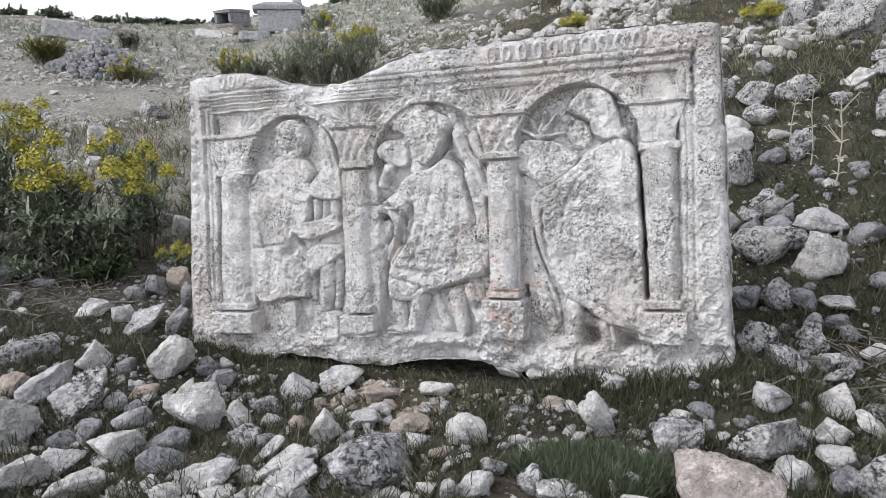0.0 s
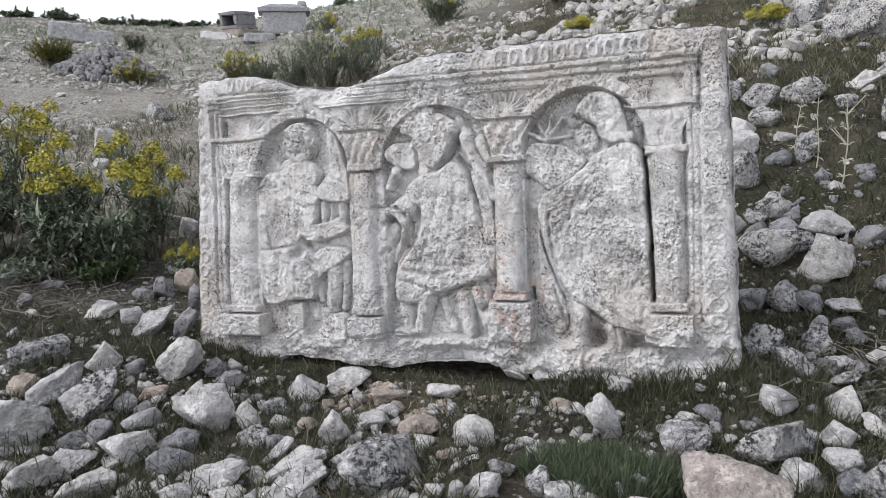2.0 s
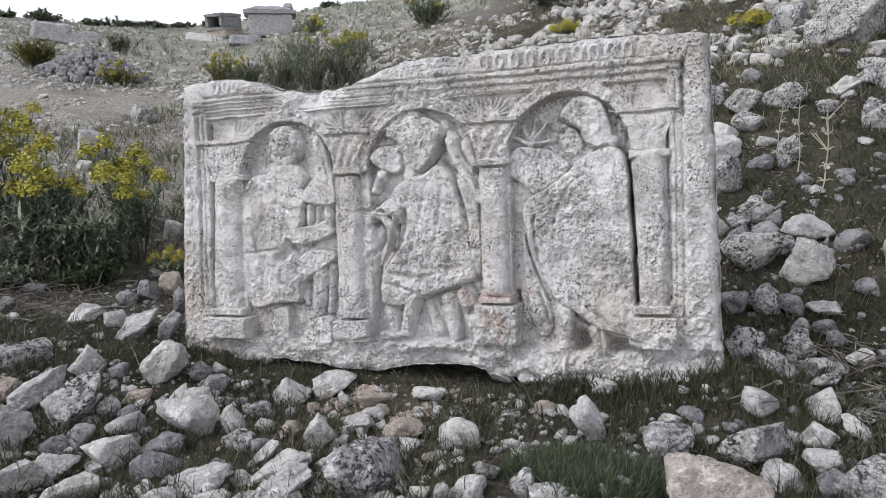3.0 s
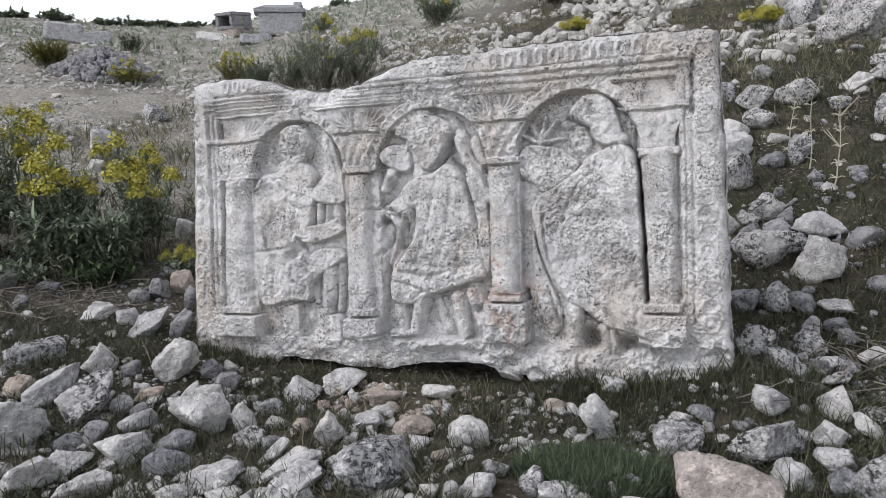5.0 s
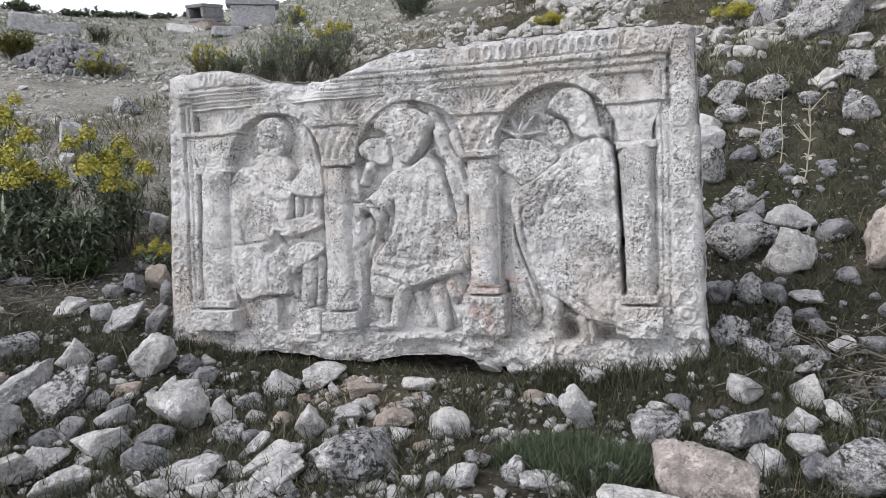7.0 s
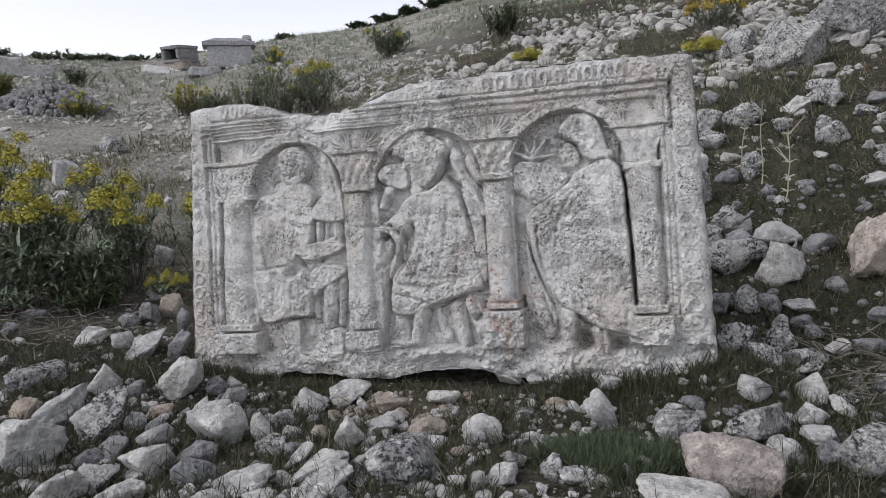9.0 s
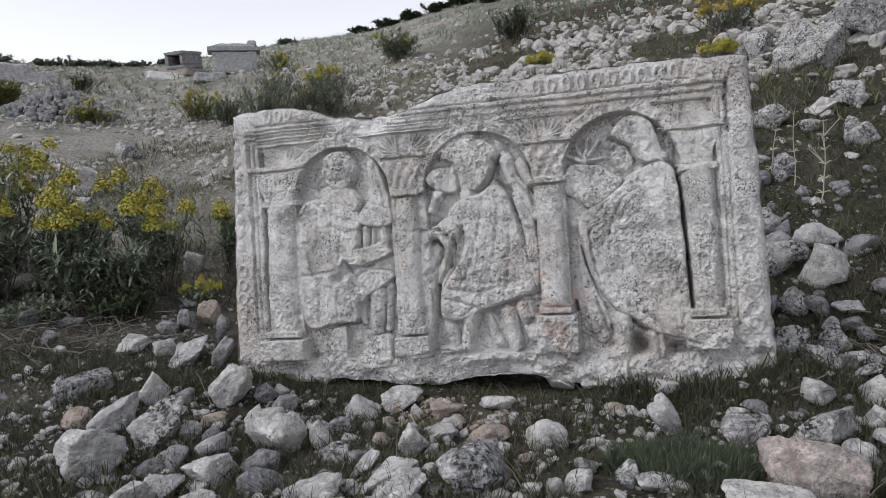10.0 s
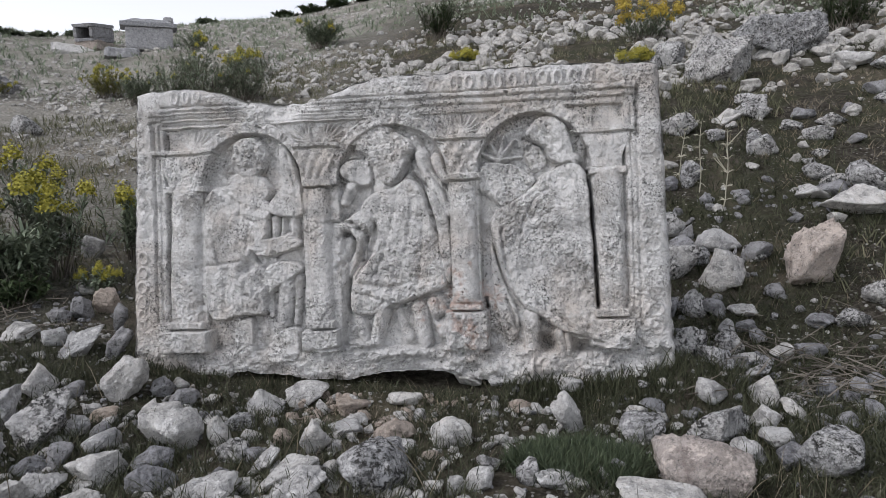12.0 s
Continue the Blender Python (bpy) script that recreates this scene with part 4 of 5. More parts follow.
stone(-0.72, -0.74, 0.237, 0.190, 0.213, 39, "pale", "b", 15)
stone(-0.97, -0.81, 0.156, 0.125, 0.100, 44, "pale", "r", 0)
stone(-0.57, -0.66, 0.095, 0.076, 0.149, 36, "pale", "p", 0)
stone(-0.57, -0.47, 0.136, 0.109, 0.087, 34, "lichen", "b", 0)
stone(-0.70, -0.41, 0.057, 0.046, 0.049, 35, "grey", "b", 0)
stone(-0.52, -0.29, 0.182, 0.146, 0.117, 31, "pale", "p", 0)
stone(-0.38, -0.15, 0.210, 0.168, 0.113, 28, "pale", "r", 0)
stone(-0.26, -0.28, 0.069, 0.055, 0.085, 27, "pale", "p", 0)
stone(-0.13, -0.26, 0.158, 0.126, 0.074, 25, "brown", "l", 0)
stone(-0.47, -0.58, 0.107, 0.086, 0.051, 33, "pale", "l", -12)
stone(-0.31, -0.63, 0.099, 0.080, 0.084, 31, "brown", "b", 0)
stone(-0.16, -0.70, 0.126, 0.101, 0.150, 29, "pale", "b", 0)
stone(-0.09, -0.52, 0.144, 0.116, 0.068, 26, "pale", "b", 15)
stone(-0.08, -0.39, 0.098, 0.078, 0.060, 25, "pale", "l", -25)
stone(0.11, -0.52, 0.173, 0.138, 0.094, 22, "brown", "r", 0)
stone(0.08, -0.14, 0.155, 0.124, 0.072, 20, "pale", "b", 5)
stone(-1.11, -1.02, 0.127, 0.102, 0.070, 49, "grey", "b", 0)
stone(-1.03, -0.97, 0.107, 0.086, 0.108, 47, "grey", "b", 30)
stone(-0.85, -1.01, 0.210, 0.168, 0.121, 45, "pale", "b", 20)
stone(-0.72, -0.89, 0.158, 0.126, 0.097, 41, "grey", "b", 0)
stone(-0.64, -1.03, 0.178, 0.142, 0.098, 42, "grey", "r", 0)
stone(-0.96, -1.15, 0.148, 0.119, 0.114, 49, "pale", "b", 0)
stone(-1.01, -1.28, 0.194, 0.155, 0.124, 52, "pale", "b", 10)
stone(-0.81, -1.25, 0.195, 0.156, 0.111, 48, "pale", "p", 0)
stone(-0.44, -0.81, 0.136, 0.109, 0.108, 36, "lichen", "p", 0)
stone(-0.35, -0.80, 0.094, 0.075, 0.066, 34, "grey", "b", 0)
stone(-0.30, -0.87, 0.121, 0.097, 0.095, 34, "pale", "l", 38)
stone(-0.17, -0.97, 0.220, 0.176, 0.107, 33, "pale", "l", 24)
stone(-0.04, -0.88, 0.088, 0.070, 0.061, 29, "pale", "b", 0)
stone(-0.39, -1.10, 0.213, 0.171, 0.104, 39, "pale", "b", 0)
stone(-0.39, -1.00, 0.098, 0.078, 0.085, 37, "grey", "b", 0)
stone(-0.11, -1.08, 0.232, 0.185, 0.114, 33, "pale", "l", 15)
stone(-0.47, -1.20, 0.127, 0.102, 0.067, 42, "pale", "p", 0)
stone(0.14, -0.95, 0.276, 0.220, 0.190, 26, "lichen", "b", 20)
stone(-0.25, -0.42, 0.075, 0.060, 0.040, 28, "pale", "b", 0)
stone(-0.43, -0.44, 0.060, 0.048, 0.046, 31, "grey", "b", 0)
stone(-0.56, -1.07, 0.049, 0.039, 0.027, 41, "pale", "b", 0)
stone(-0.30, -1.17, 0.117, 0.094, 0.057, 38, "pale", "r", 0)
stone(0.34, -0.97, 0.072, 0.057, 0.053, 21, "pale", "b", 0)
stone(-1.96, 0.01, 0.203, 0.162, 0.116, 46, "pale", "b", -10)
stone(-1.78, 0.03, 0.123, 0.098, 0.111, 44, "pale", "b", 0)
stone(-1.62, 0.01, 0.233, 0.186, 0.159, 43, "pale", "l", 25)
stone(-1.42, 0.03, 0.140, 0.112, 0.190, 40, "grey", "l", 50)
stone(-1.90, 0.43, 0.129, 0.103, 0.158, 42, "grey", "b", 0)
stone(-1.82, 0.54, 0.155, 0.124, 0.192, 40, "brown", "p", 0)
stone(-1.62, 0.36, 0.082, 0.066, 0.180, 39, "grey", "b", 0)
stone(-2.75, 1.53, 0.150, 0.120, 0.139, 41, "pale", "b", 0)
stone(-2.48, 1.41, 0.165, 0.132, 0.190, 39, "pale", "p", 0)
stone(-3.23, 1.95, 0.202, 0.162, 0.194, 41, "pale", "b", 0)
stone(-4.68, 2.95, 0.317, 0.254, 0.415, 44, "pale", "b", 0)
stone(-5.60, 4.81, 0.357, 0.286, 0.291, 41, "lichen", "r", 0)
stone(-2.71, 0.07, 0.126, 0.101, 0.156, 51, "grey", "b", 0)
stone(-2.42, -0.08, 0.088, 0.071, 0.098, 51, "grey", "b", 0)
stone(-2.17, -0.38, 0.058, 0.046, 0.066, 52, "pale", "b", 0)
stone(-1.72, 0.09, 0.053, 0.042, 0.073, 43, "pale", "r", 0)
stone(-2.53, 0.20, 0.152, 0.121, 0.073, 49, "grey", "l", 10)
stone(-2.10, 0.79, 0.137, 0.109, 0.091, 41, "pale", "b", 0)
stone(-1.97, 0.33, 0.123, 0.099, 0.093, 43, "grey", "r", 0)
stone(0.34, -0.54, 0.157, 0.125, 0.134, 18, "pale", "r", 0)
stone(0.18, -0.31, 0.065, 0.052, 0.071, 19, "pale", "b", 0)
stone(0.33, 0.09, 0.174, 0.139, 0.159, 14, "pale", "l", -40)
stone(0.58, 0.09, 0.172, 0.138, 0.119, 10, "pale", "b", -15)
stone(0.50, 0.04, 0.120, 0.096, 0.056, 11, "pale", "b", 0)
stone(0.83, -0.02, 0.123, 0.098, 0.063, 5, "pale", "b", -15)
stone(0.60, -0.16, 0.105, 0.084, 0.064, 10, "brown", "b", 0)
stone(0.80, -0.37, 0.143, 0.114, 0.205, 7, "pale", "l", -58)
stone(1.09, -0.41, 0.179, 0.143, 0.119, 0, "lichen", "r", 0)
stone(1.10, -0.21, 0.097, 0.078, 0.060, 0, "pale", "p", 0)
stone(1.17, -0.17, 0.108, 0.087, 0.058, -1, "grey", "l", -30)
stone(1.42, -0.13, 0.140, 0.112, 0.132, -6, "pale", "r", -30)
stone(1.64, -0.07, 0.141, 0.113, 0.133, -11, "pale", "p", 0)
stone(1.38, -0.44, 0.262, 0.210, 0.181, -6, "lichen", "p", -20)
stone(1.49, -0.30, 0.135, 0.108, 0.064, -8, "pale", "r", 0)
stone(1.59, -0.29, 0.147, 0.118, 0.113, -10, "pale", "p", 10)
stone(1.74, -0.19, 0.116, 0.093, 0.098, -13, "pale", "l", -30)
stone(1.58, -0.48, 0.135, 0.108, 0.088, -11, "pale", "b", -20)
stone(1.58, -0.65, 0.106, 0.085, 0.121, -11, "grey", "b", 0)
stone(1.69, -0.67, 0.216, 0.172, 0.209, -14, "lichen", "r", 0)
stone(0.51, -0.77, 0.095, 0.076, 0.075, 15, "lichen", "b", -20)
stone(0.65, -0.86, 0.084, 0.067, 0.104, 12, "lichen", "b", 0)
stone(0.49, -0.92, 0.112, 0.090, 0.077, 17, "pale", "r", 0)
stone(0.41, -0.96, 0.073, 0.059, 0.077, 19, "pale", "b", 0)
stone(0.74, -0.87, 0.139, 0.112, 0.069, 10, "pale", "b", 0)
stone(0.92, -0.84, 0.080, 0.064, 0.072, 5, "pale", "p", 0)
stone(0.97, -0.77, 0.087, 0.069, 0.078, 3, "grey", "p", 0)
stone(0.98, -0.59, 0.065, 0.052, 0.084, 3, "lichen", "b", 0)
stone(1.43, -0.59, 0.137, 0.110, 0.104, -8, "pale", "p", 0)
stone(1.50, 0.12, 0.175, 0.140, 0.124, -7, "lichen", "b", 0)
stone(1.70, 0.36, 0.137, 0.110, 0.065, -10, "pale", "l", 10)
stone(1.69, 0.19, 0.130, 0.104, 0.076, -10, "lichen", "l", 15)
stone(1.40, 0.27, 0.173, 0.139, 0.201, -5, "lichen", "b", 0)
stone(1.67, 0.66, 0.085, 0.068, 0.104, -9, "pale", "p", 0)
stone(1.64, 0.47, 0.143, 0.114, 0.141, -9, "lichen", "b", 0)
stone(1.78, 0.69, 0.116, 0.093, 0.077, -11, "grey", "b", 0)
stone(1.39, 0.87, 0.149, 0.119, 0.135, -4, "grey", "b", 0)
stone(1.53, 0.89, 0.170, 0.136, 0.167, -6, "lichen", "p", 0)
stone(1.65, 0.86, 0.139, 0.111, 0.115, -8, "grey", "b", 0)
stone(1.80, 0.84, 0.169, 0.135, 0.079, -10, "pale", "b", 0)
stone(1.51, 1.32, 0.341, 0.273, 0.231, -5, "lichen", "b", -8)
stone(1.77, 1.19, 0.284, 0.227, 0.263, -9, "pale", "p", 10)
stone(1.83, 1.58, 0.295, 0.236, 0.169, -9, "pale", "b", 5)
stone(1.57, 1.83, 0.232, 0.186, 0.185, -6, "lichen", "b", 10)
stone(1.36, 1.62, 0.099, 0.079, 0.146, -3, "pale", "b", 0)
stone(1.47, 1.76, 0.152, 0.122, 0.095, -4, "lichen", "b", 0)
stone(1.46, 1.59, 0.147, 0.118, 0.107, -4, "grey", "b", 0)
stone(1.61, 1.59, 0.162, 0.130, 0.129, -6, "grey", "b", 0)
stone(1.68, 1.44, 0.156, 0.125, 0.131, -7, "lichen", "r", 0)
stone(1.42, 1.48, 0.122, 0.097, 0.086, -4, "grey", "b", 0)
stone(1.58, 1.34, 0.079, 0.063, 0.112, -6, "grey", "b", 0)
stone(1.42, 2.72, 0.273, 0.218, 0.234, -3, "pale", "b", -25)
stone(1.40, 2.22, 0.257, 0.206, 0.293, -3, "lichen", "b", -20)
stone(1.44, 3.04, 0.231, 0.185, 0.191, -3, "pale", "r", -10)
stone(1.62, 3.65, 0.303, 0.242, 0.242, -4, "lichen", "r", 0)
stone(1.63, 3.23, 0.253, 0.202, 0.195, -5, "lichen", "b", -15)
stone(1.66, 2.56, 0.194, 0.156, 0.114, -6, "grey", "l", 10)
stone(1.85, 2.56, 0.169, 0.135, 0.242, -8, "lichen", "b", 0)
stone(1.75, 4.41, 0.205, 0.164, 0.160, -5, "lichen", "b", 0)
stone(1.95, 3.70, 0.345, 0.276, 0.233, -7, "lichen", "b", 0)
stone(2.24, 3.49, 0.175, 0.140, 0.126, -10, "lichen", "b", 0)
stone(2.43, 3.87, 0.253, 0.202, 0.154, -11, "pale", "l", 20)
stone(1.90, 2.26, 0.126, 0.101, 0.101, -9, "grey", "p", 0)
stone(2.15, 2.26, 0.106, 0.085, 0.069, -11, "lichen", "b", 0)
stone(2.03, 1.43, 0.175, 0.140, 0.111, -12, "lichen", "b", 0)
stone(2.02, 1.03, 0.118, 0.094, 0.084, -13, "grey", "b", 0)
stone(1.67, 1.77, 0.099, 0.080, 0.113, -7, "grey", "p", 0)
stone(1.40, 3.87, 0.189, 0.151, 0.212, -2, "lichen", "b", 0)
stone(2.47, 3.12, 0.125, 0.100, 0.229, -13, "lichen", "b", 0)
stone(2.70, 4.07, 0.285, 0.228, 0.243, -13, "lichen", "b", 0)
stone(2.11, 6.27, 0.227, 0.181, 0.213, -6, "lichen", "b", 0)
stone(2.26, 6.80, 0.184, 0.147, 0.167, -7, "grey", "b", 0)
stone(2.63, 4.98, 0.163, 0.130, 0.086, -11, "grey", "b", 0)
stone(1.64, 0.43, 0.025, 0.020, 0.108, -9, "grey", "b", 0)
stone(1.87, 0.40, 0.115, 0.092, 0.107, -13, "pale", "b", 0)
stone(0.77, 0.02, 0.061, 0.048, 0.047, 6, "pale", "b", 0)
stone(0.46, -0.25, 0.058, 0.046, 0.041, 13, "grey", "b", 0)
stone(1.23, -0.05, 0.056, 0.045, 0.041, -2, "pale", "b", 0)
stone(1.15, -0.05, 0.057, 0.045, 0.035, -1, "lichen", "b", 0)
stone(1.06, 0.01, 0.047, 0.037, 0.032, 1, "pale", "b", 0)
stone(0.63, 0.02, 0.074, 0.059, 0.036, 9, "grey", "b", 0)
stone(1.91, 1.46, 0.025, 0.020, 0.087, -15, "grey", "b", 0)
stone(2.76, 4.42, 0.261, 0.209, 0.138, -15, "lichen", "b", 0)
stone(2.74, 3.95, 0.240, 0.192, 0.182, -16, "lichen", "b", 0)
stone(2.46, 3.90, 0.234, 0.187, 0.162, -14, "pale", "l", 15)
stone(2.91, 3.57, 0.201, 0.161, 0.117, -18, "lichen", "b", 10)
stone(3.10, 3.84, 0.219, 0.175, 0.133, -19, "grey", "b", 0)
stone(3.24, 3.57, 0.269, 0.215, 0.128, -21, "lichen", "b", 0)
stone(3.02, 3.23, 0.265, 0.212, 0.133, -20, "lichen", "b", 0)
stone(3.24, 3.03, 0.165, 0.132, 0.101, -22, "grey", "l", 15)
stone(2.55, 3.42, 0.139, 0.111, 0.133, -16, "lichen", "b", 0)
stone(2.53, 3.09, 0.253, 0.203, 0.195, -16, "lichen", "r", -15)
stone(2.25, 3.50, 0.152, 0.122, 0.130, -13, "grey", "r", 0)
stone(2.90, 2.84, 0.135, 0.108, 0.082, -20, "lichen", "b", 0)
stone(2.77, 2.72, 0.106, 0.085, 0.070, -19, "lichen", "b", 0)
stone(2.75, 2.46, 0.227, 0.181, 0.142, -20, "lichen", "b", 0)
stone(2.81, 2.31, 0.204, 0.163, 0.098, -21, "lichen", "l", 10)
stone(2.75, 2.17, 0.215, 0.172, 0.123, -21, "grey", "b", 0)
stone(2.61, 2.12, 0.253, 0.203, 0.135, -20, "pale", "l", -8)
stone(2.98, 2.13, 0.320, 0.256, 0.262, -23, "lichen", "p", 0)
stone(2.81, 1.84, 0.495, 0.396, 0.233, -23, "pale", "b", -5)
stone(2.40, 1.85, 0.103, 0.082, 0.071, -19, "grey", "b", 0)
stone(2.30, 0.66, 0.174, 0.139, 0.107, -23, "lichen", "b", 0)
stone(2.51, 0.84, 0.187, 0.149, 0.173, -24, "lichen", "b", 0)
stone(2.15, 0.67, 0.161, 0.129, 0.084, -21, "grey", "b", 0)
stone(2.01, 0.41, 0.154, 0.123, 0.094, -20, "grey", "r", 0)
stone(2.03, 1.42, 0.193, 0.154, 0.149, -16, "grey", "b", 0)
stone(2.02, 1.00, 0.096, 0.077, 0.092, -18, "grey", "b", 0)
stone(4.08, 5.28, 0.448, 0.358, 0.197, -22, "pale", "b", -5)
stone(4.32, 5.00, 0.337, 0.270, 0.173, -24, "lichen", "b", 0)
stone(3.92, 4.20, 0.332, 0.266, 0.157, -24, "grey", "b", 0)
stone(3.86, 3.88, 0.267, 0.214, 0.157, -24, "lichen", "b", 0)
stone(1.68, 2.52, 0.132, 0.105, 0.127, -10, "grey", "b", 0)
stone(2.16, 2.26, 0.108, 0.086, 0.089, -15, "grey", "b", 0)
stone(3.50, 3.82, 0.155, 0.124, 0.107, -22, "grey", "b", 0)
tagged(stone(1.23, -0.83, 0.316, 0.243, 0.210, -3, "pink", "r", 0, ""), "broad pinkish limestone rock lying among smaller stones", "boulder")
tagged(stone(3.62, 6.30, 1.090, 0.872, 0.594, -17, "lichen", "b", 0, ""), "large grey flat-topped limestone boulder on the slope", "boulder")
tagged(stone(2.65, 5.52, 0.700, 0.560, 0.627, -13, "lichen", "b", 0, ""), "grey lichened limestone outcrop in the slope", "boulder")
tagged(stone(2.32, 6.32, 0.371, 0.297, 0.392, -10, "lichen", "b", 0, ""), "grey limestone boulder beside the outcrop", "boulder")
tagged(stone(2.70, 5.43, 0.757, 0.606, 0.602, -11, "lichen", "r", 0, ""), "broad grey limestone outcrop above the grass", "boulder")
stone(1.08, -1.05, 0.30, 0.25, 0.115, 5, "pale", "r", 0)


def scatter_stones(count, x0, x1, y0, y1, sizes):
    """More loose stones between those set by hand."""
    rng = random.Random(count)
    made = 0
    for _ in range(12000):
        if made >= count:
            break
        x, y = rng.uniform(x0, x1), rng.uniform(y0, y1)
        if -1.5 < x < 1.5 and -0.12 < y < 0.6:
            continue
        size = rng.choice(sizes)
        if x > 0.3 and rng.random() > 0.4 or any((x - a) ** 2 + (y - b) ** 2 < (0.80 * (r + size * 0.5)) ** 2 for a, b, r in placed):
            continue
        kind = rng.choice(("lichen", "grey", "grey") if x > 1.25 else ("pale", "pale", "pale", "lichen", "pale", "brown" if y < 0.5 and x > -0.6 else "pale"))
        stone(round(x, 3), round(y, 3), size, size * rng.uniform(0.7, 1.0), size * rng.uniform(0.5, 0.9), rng.randrange(360), kind, rng.choice("bbplr"), rng.choice((0, 15, -20)))
        made += 1


scatter_stones(52, -2.3, 1.2, -1.65, -0.12, (0.035, 0.04, 0.05, 0.06, 0.07, 0.085))
scatter_stones(40, 1.3, 2.5, -0.35, 1.5, (0.045, 0.055, 0.07, 0.09, 0.11))
scatter_stones(13, -3.6, 2.2, 0.5, 6.5, (0.09, 0.11, 0.14, 0.17))


def rubble(name, label, spots, material, seed, shapes):
    """Uncountable small stones in one mesh."""
    rng = random.Random(seed)
    soup = Soup()
    for x, y, size in spots:
        p, faces = shapes[rng.randrange(len(shapes))]
        turn = Matrix.LocRotScale((x, y, float(ground_height(x, y)) + size * 0.12), Euler((rng.uniform(-0.5, 0.5), rng.uniform(-0.5, 0.5), rng.uniform(0, 6.3))), (size * 0.5, size * rng.uniform(0.3, 0.5), size * rng.uniform(0.22, 0.42)))
        m = np.array(turn)
        soup.add((p @ m[:3, :3].T + m[:3, 3]).tolist(), faces)
    ob = new(name, soup.mesh(name, material))
    tagged(ob, label, "gravel", kind="stuff")


def fade(a, low, high):
    """Thins a scatter out towards the ends of its range."""
    return min(1.0, 5 * min(a - low, high - a) / (high - low)) ** 1.5


def spots_in(seed, count, x0, x1, y0, y1, small, large, clump=0.0, scale=1.0, thin=1.0):
    rng = random.Random(seed)
    out = []
    while len(out) < count:
        x, y = rng.uniform(x0, x1), rng.uniform(y0, y1)
        if clump and float(noise2(x * scale, y * scale, seed)) < clump:
            continue
        if -1.3 < x < 1.35 and -0.02 < y < 0.5:
            continue
        if 1.4 < x < 8 and 0.8 < y < 5.2 and rng.random() > thin:
            continue
        if rng.random() > fade(x, x0, x1) * fade(y, y0, y1):
            continue
        out.append((x, y, small + (large - small) * rng.random() ** 2.5))
    return out


rubble("gravel", "small pale limestone chips scattered between stones", spots_in(21, 7500, -4.4, 4.4, -3.6, 2.2, 0.006, 0.040, 0.30, 2.2), SCREE, 1, TINY_SHAPES)
rubble("small_stones", "small pale stones lying between the larger ones", spots_in(25, 1000, -4.2, 4.0, -3.8, 1.6, 0.02, 0.06, 0.34, 1.7), GREY, 5, SMALL_SHAPES)
rubble("small_stones", "broken limestone pieces filling the gaps before the slab", spots_in(35, 1100, -2.6, 1.5, -2.0, 0.0, 0.02, 0.08, 0.30, 2.6), PALE, 15, SMALL_SHAPES)
rubble("small_stones", "grey broken stones in the grass beside the slab", spots_in(36, 260, 1.3, 4.2, -0.9, 2.6, 0.035, 0.12, 0.36, 1.8), GREY, 16, SMALL_SHAPES)
rubble("reddish_chips", "small reddish-brown chips before the slab", spots_in(26, 160, -0.5, 0.35, -0.42, -0.05, 0.015, 0.07, 0.25, 4.0), BROWN, 6, SMALL_SHAPES)
rubble("scree", "thin scree of pale stones on the open slope", spots_in(27, 6000, -16.0, -1.8, -1.0, 12.0, 0.02, 0.13, 0.33, 0.8), SCREE, 7, TINY_SHAPES)
rubble("slope_rubble", "pale limestone rubble strewn up the slope", spots_in(22, 2100, -6.5, 8.5, 0.2, 13.0, 0.05, 0.20, 0.42, 0.9, 0.2), SCREE, 2, SMALL_SHAPES)
rubble("rock_band", "dense band of grey broken rock above the slab", spots_in(28, 900, -4.5, 6.0, 4.4, 10.5, 0.07, 0.32, 0.40, 0.7), SCREE, 8, SMALL_SHAPES)
rubble("slope_rubble", "pale limestone rubble strewn over the far hillside", spots_in(23, 6000, -30, 14, 4, 32, 0.04, 0.20, 0.40, 0.35), SCREE, 3, TINY_SHAPES)


# ---- hewn blocks and ruined chests on the far slope ----
def hewn(name, w, d, h, seed, taper=0.0, rough=0.03, cuts=9):
    """A worn block with its foot at z = 0: w along x, d along y."""
    bm = bmesh.new()
    bmesh.ops.create_cube(bm, size=1.0)
    bmesh.ops.subdivide_edges(bm, edges=bm.edges[:], cuts=cuts, use_grid_fill=True)
    for v in bm.verts:
        p = v.co.copy()
        k = 1 - taper * (p.z + 0.5)
        q = Vector((p.x * w * k, p.y * d * k, (p.z + 0.5) * h))
        n = noise.fractal(Vector((q.x, q.y, q.z)) * 2.2 + Vector((seed * 7.3, seed, 1)), 0.8, 2.1, 4)
        corner = sum(1 for c in p if abs(c) > 0.46)
        v.co = q + p.normalized() * rough * (n - 0.9 * (corner - 1))
    data = bpy.data.meshes.new(name)
    bm.to_mesh(data)
    bm.free()
    return data


def set_part(name, data, material, parent, m, label=""):
    data.materials.append(material)
    ob = part(name, data, parent, label)
    ob.matrix_local = m
    return ob


def on_ground(x, y, yaw=0.0, sink=0.0):
    return pose(x, y, float(ground_height(x, y)) - sink, 0, 0, yaw)


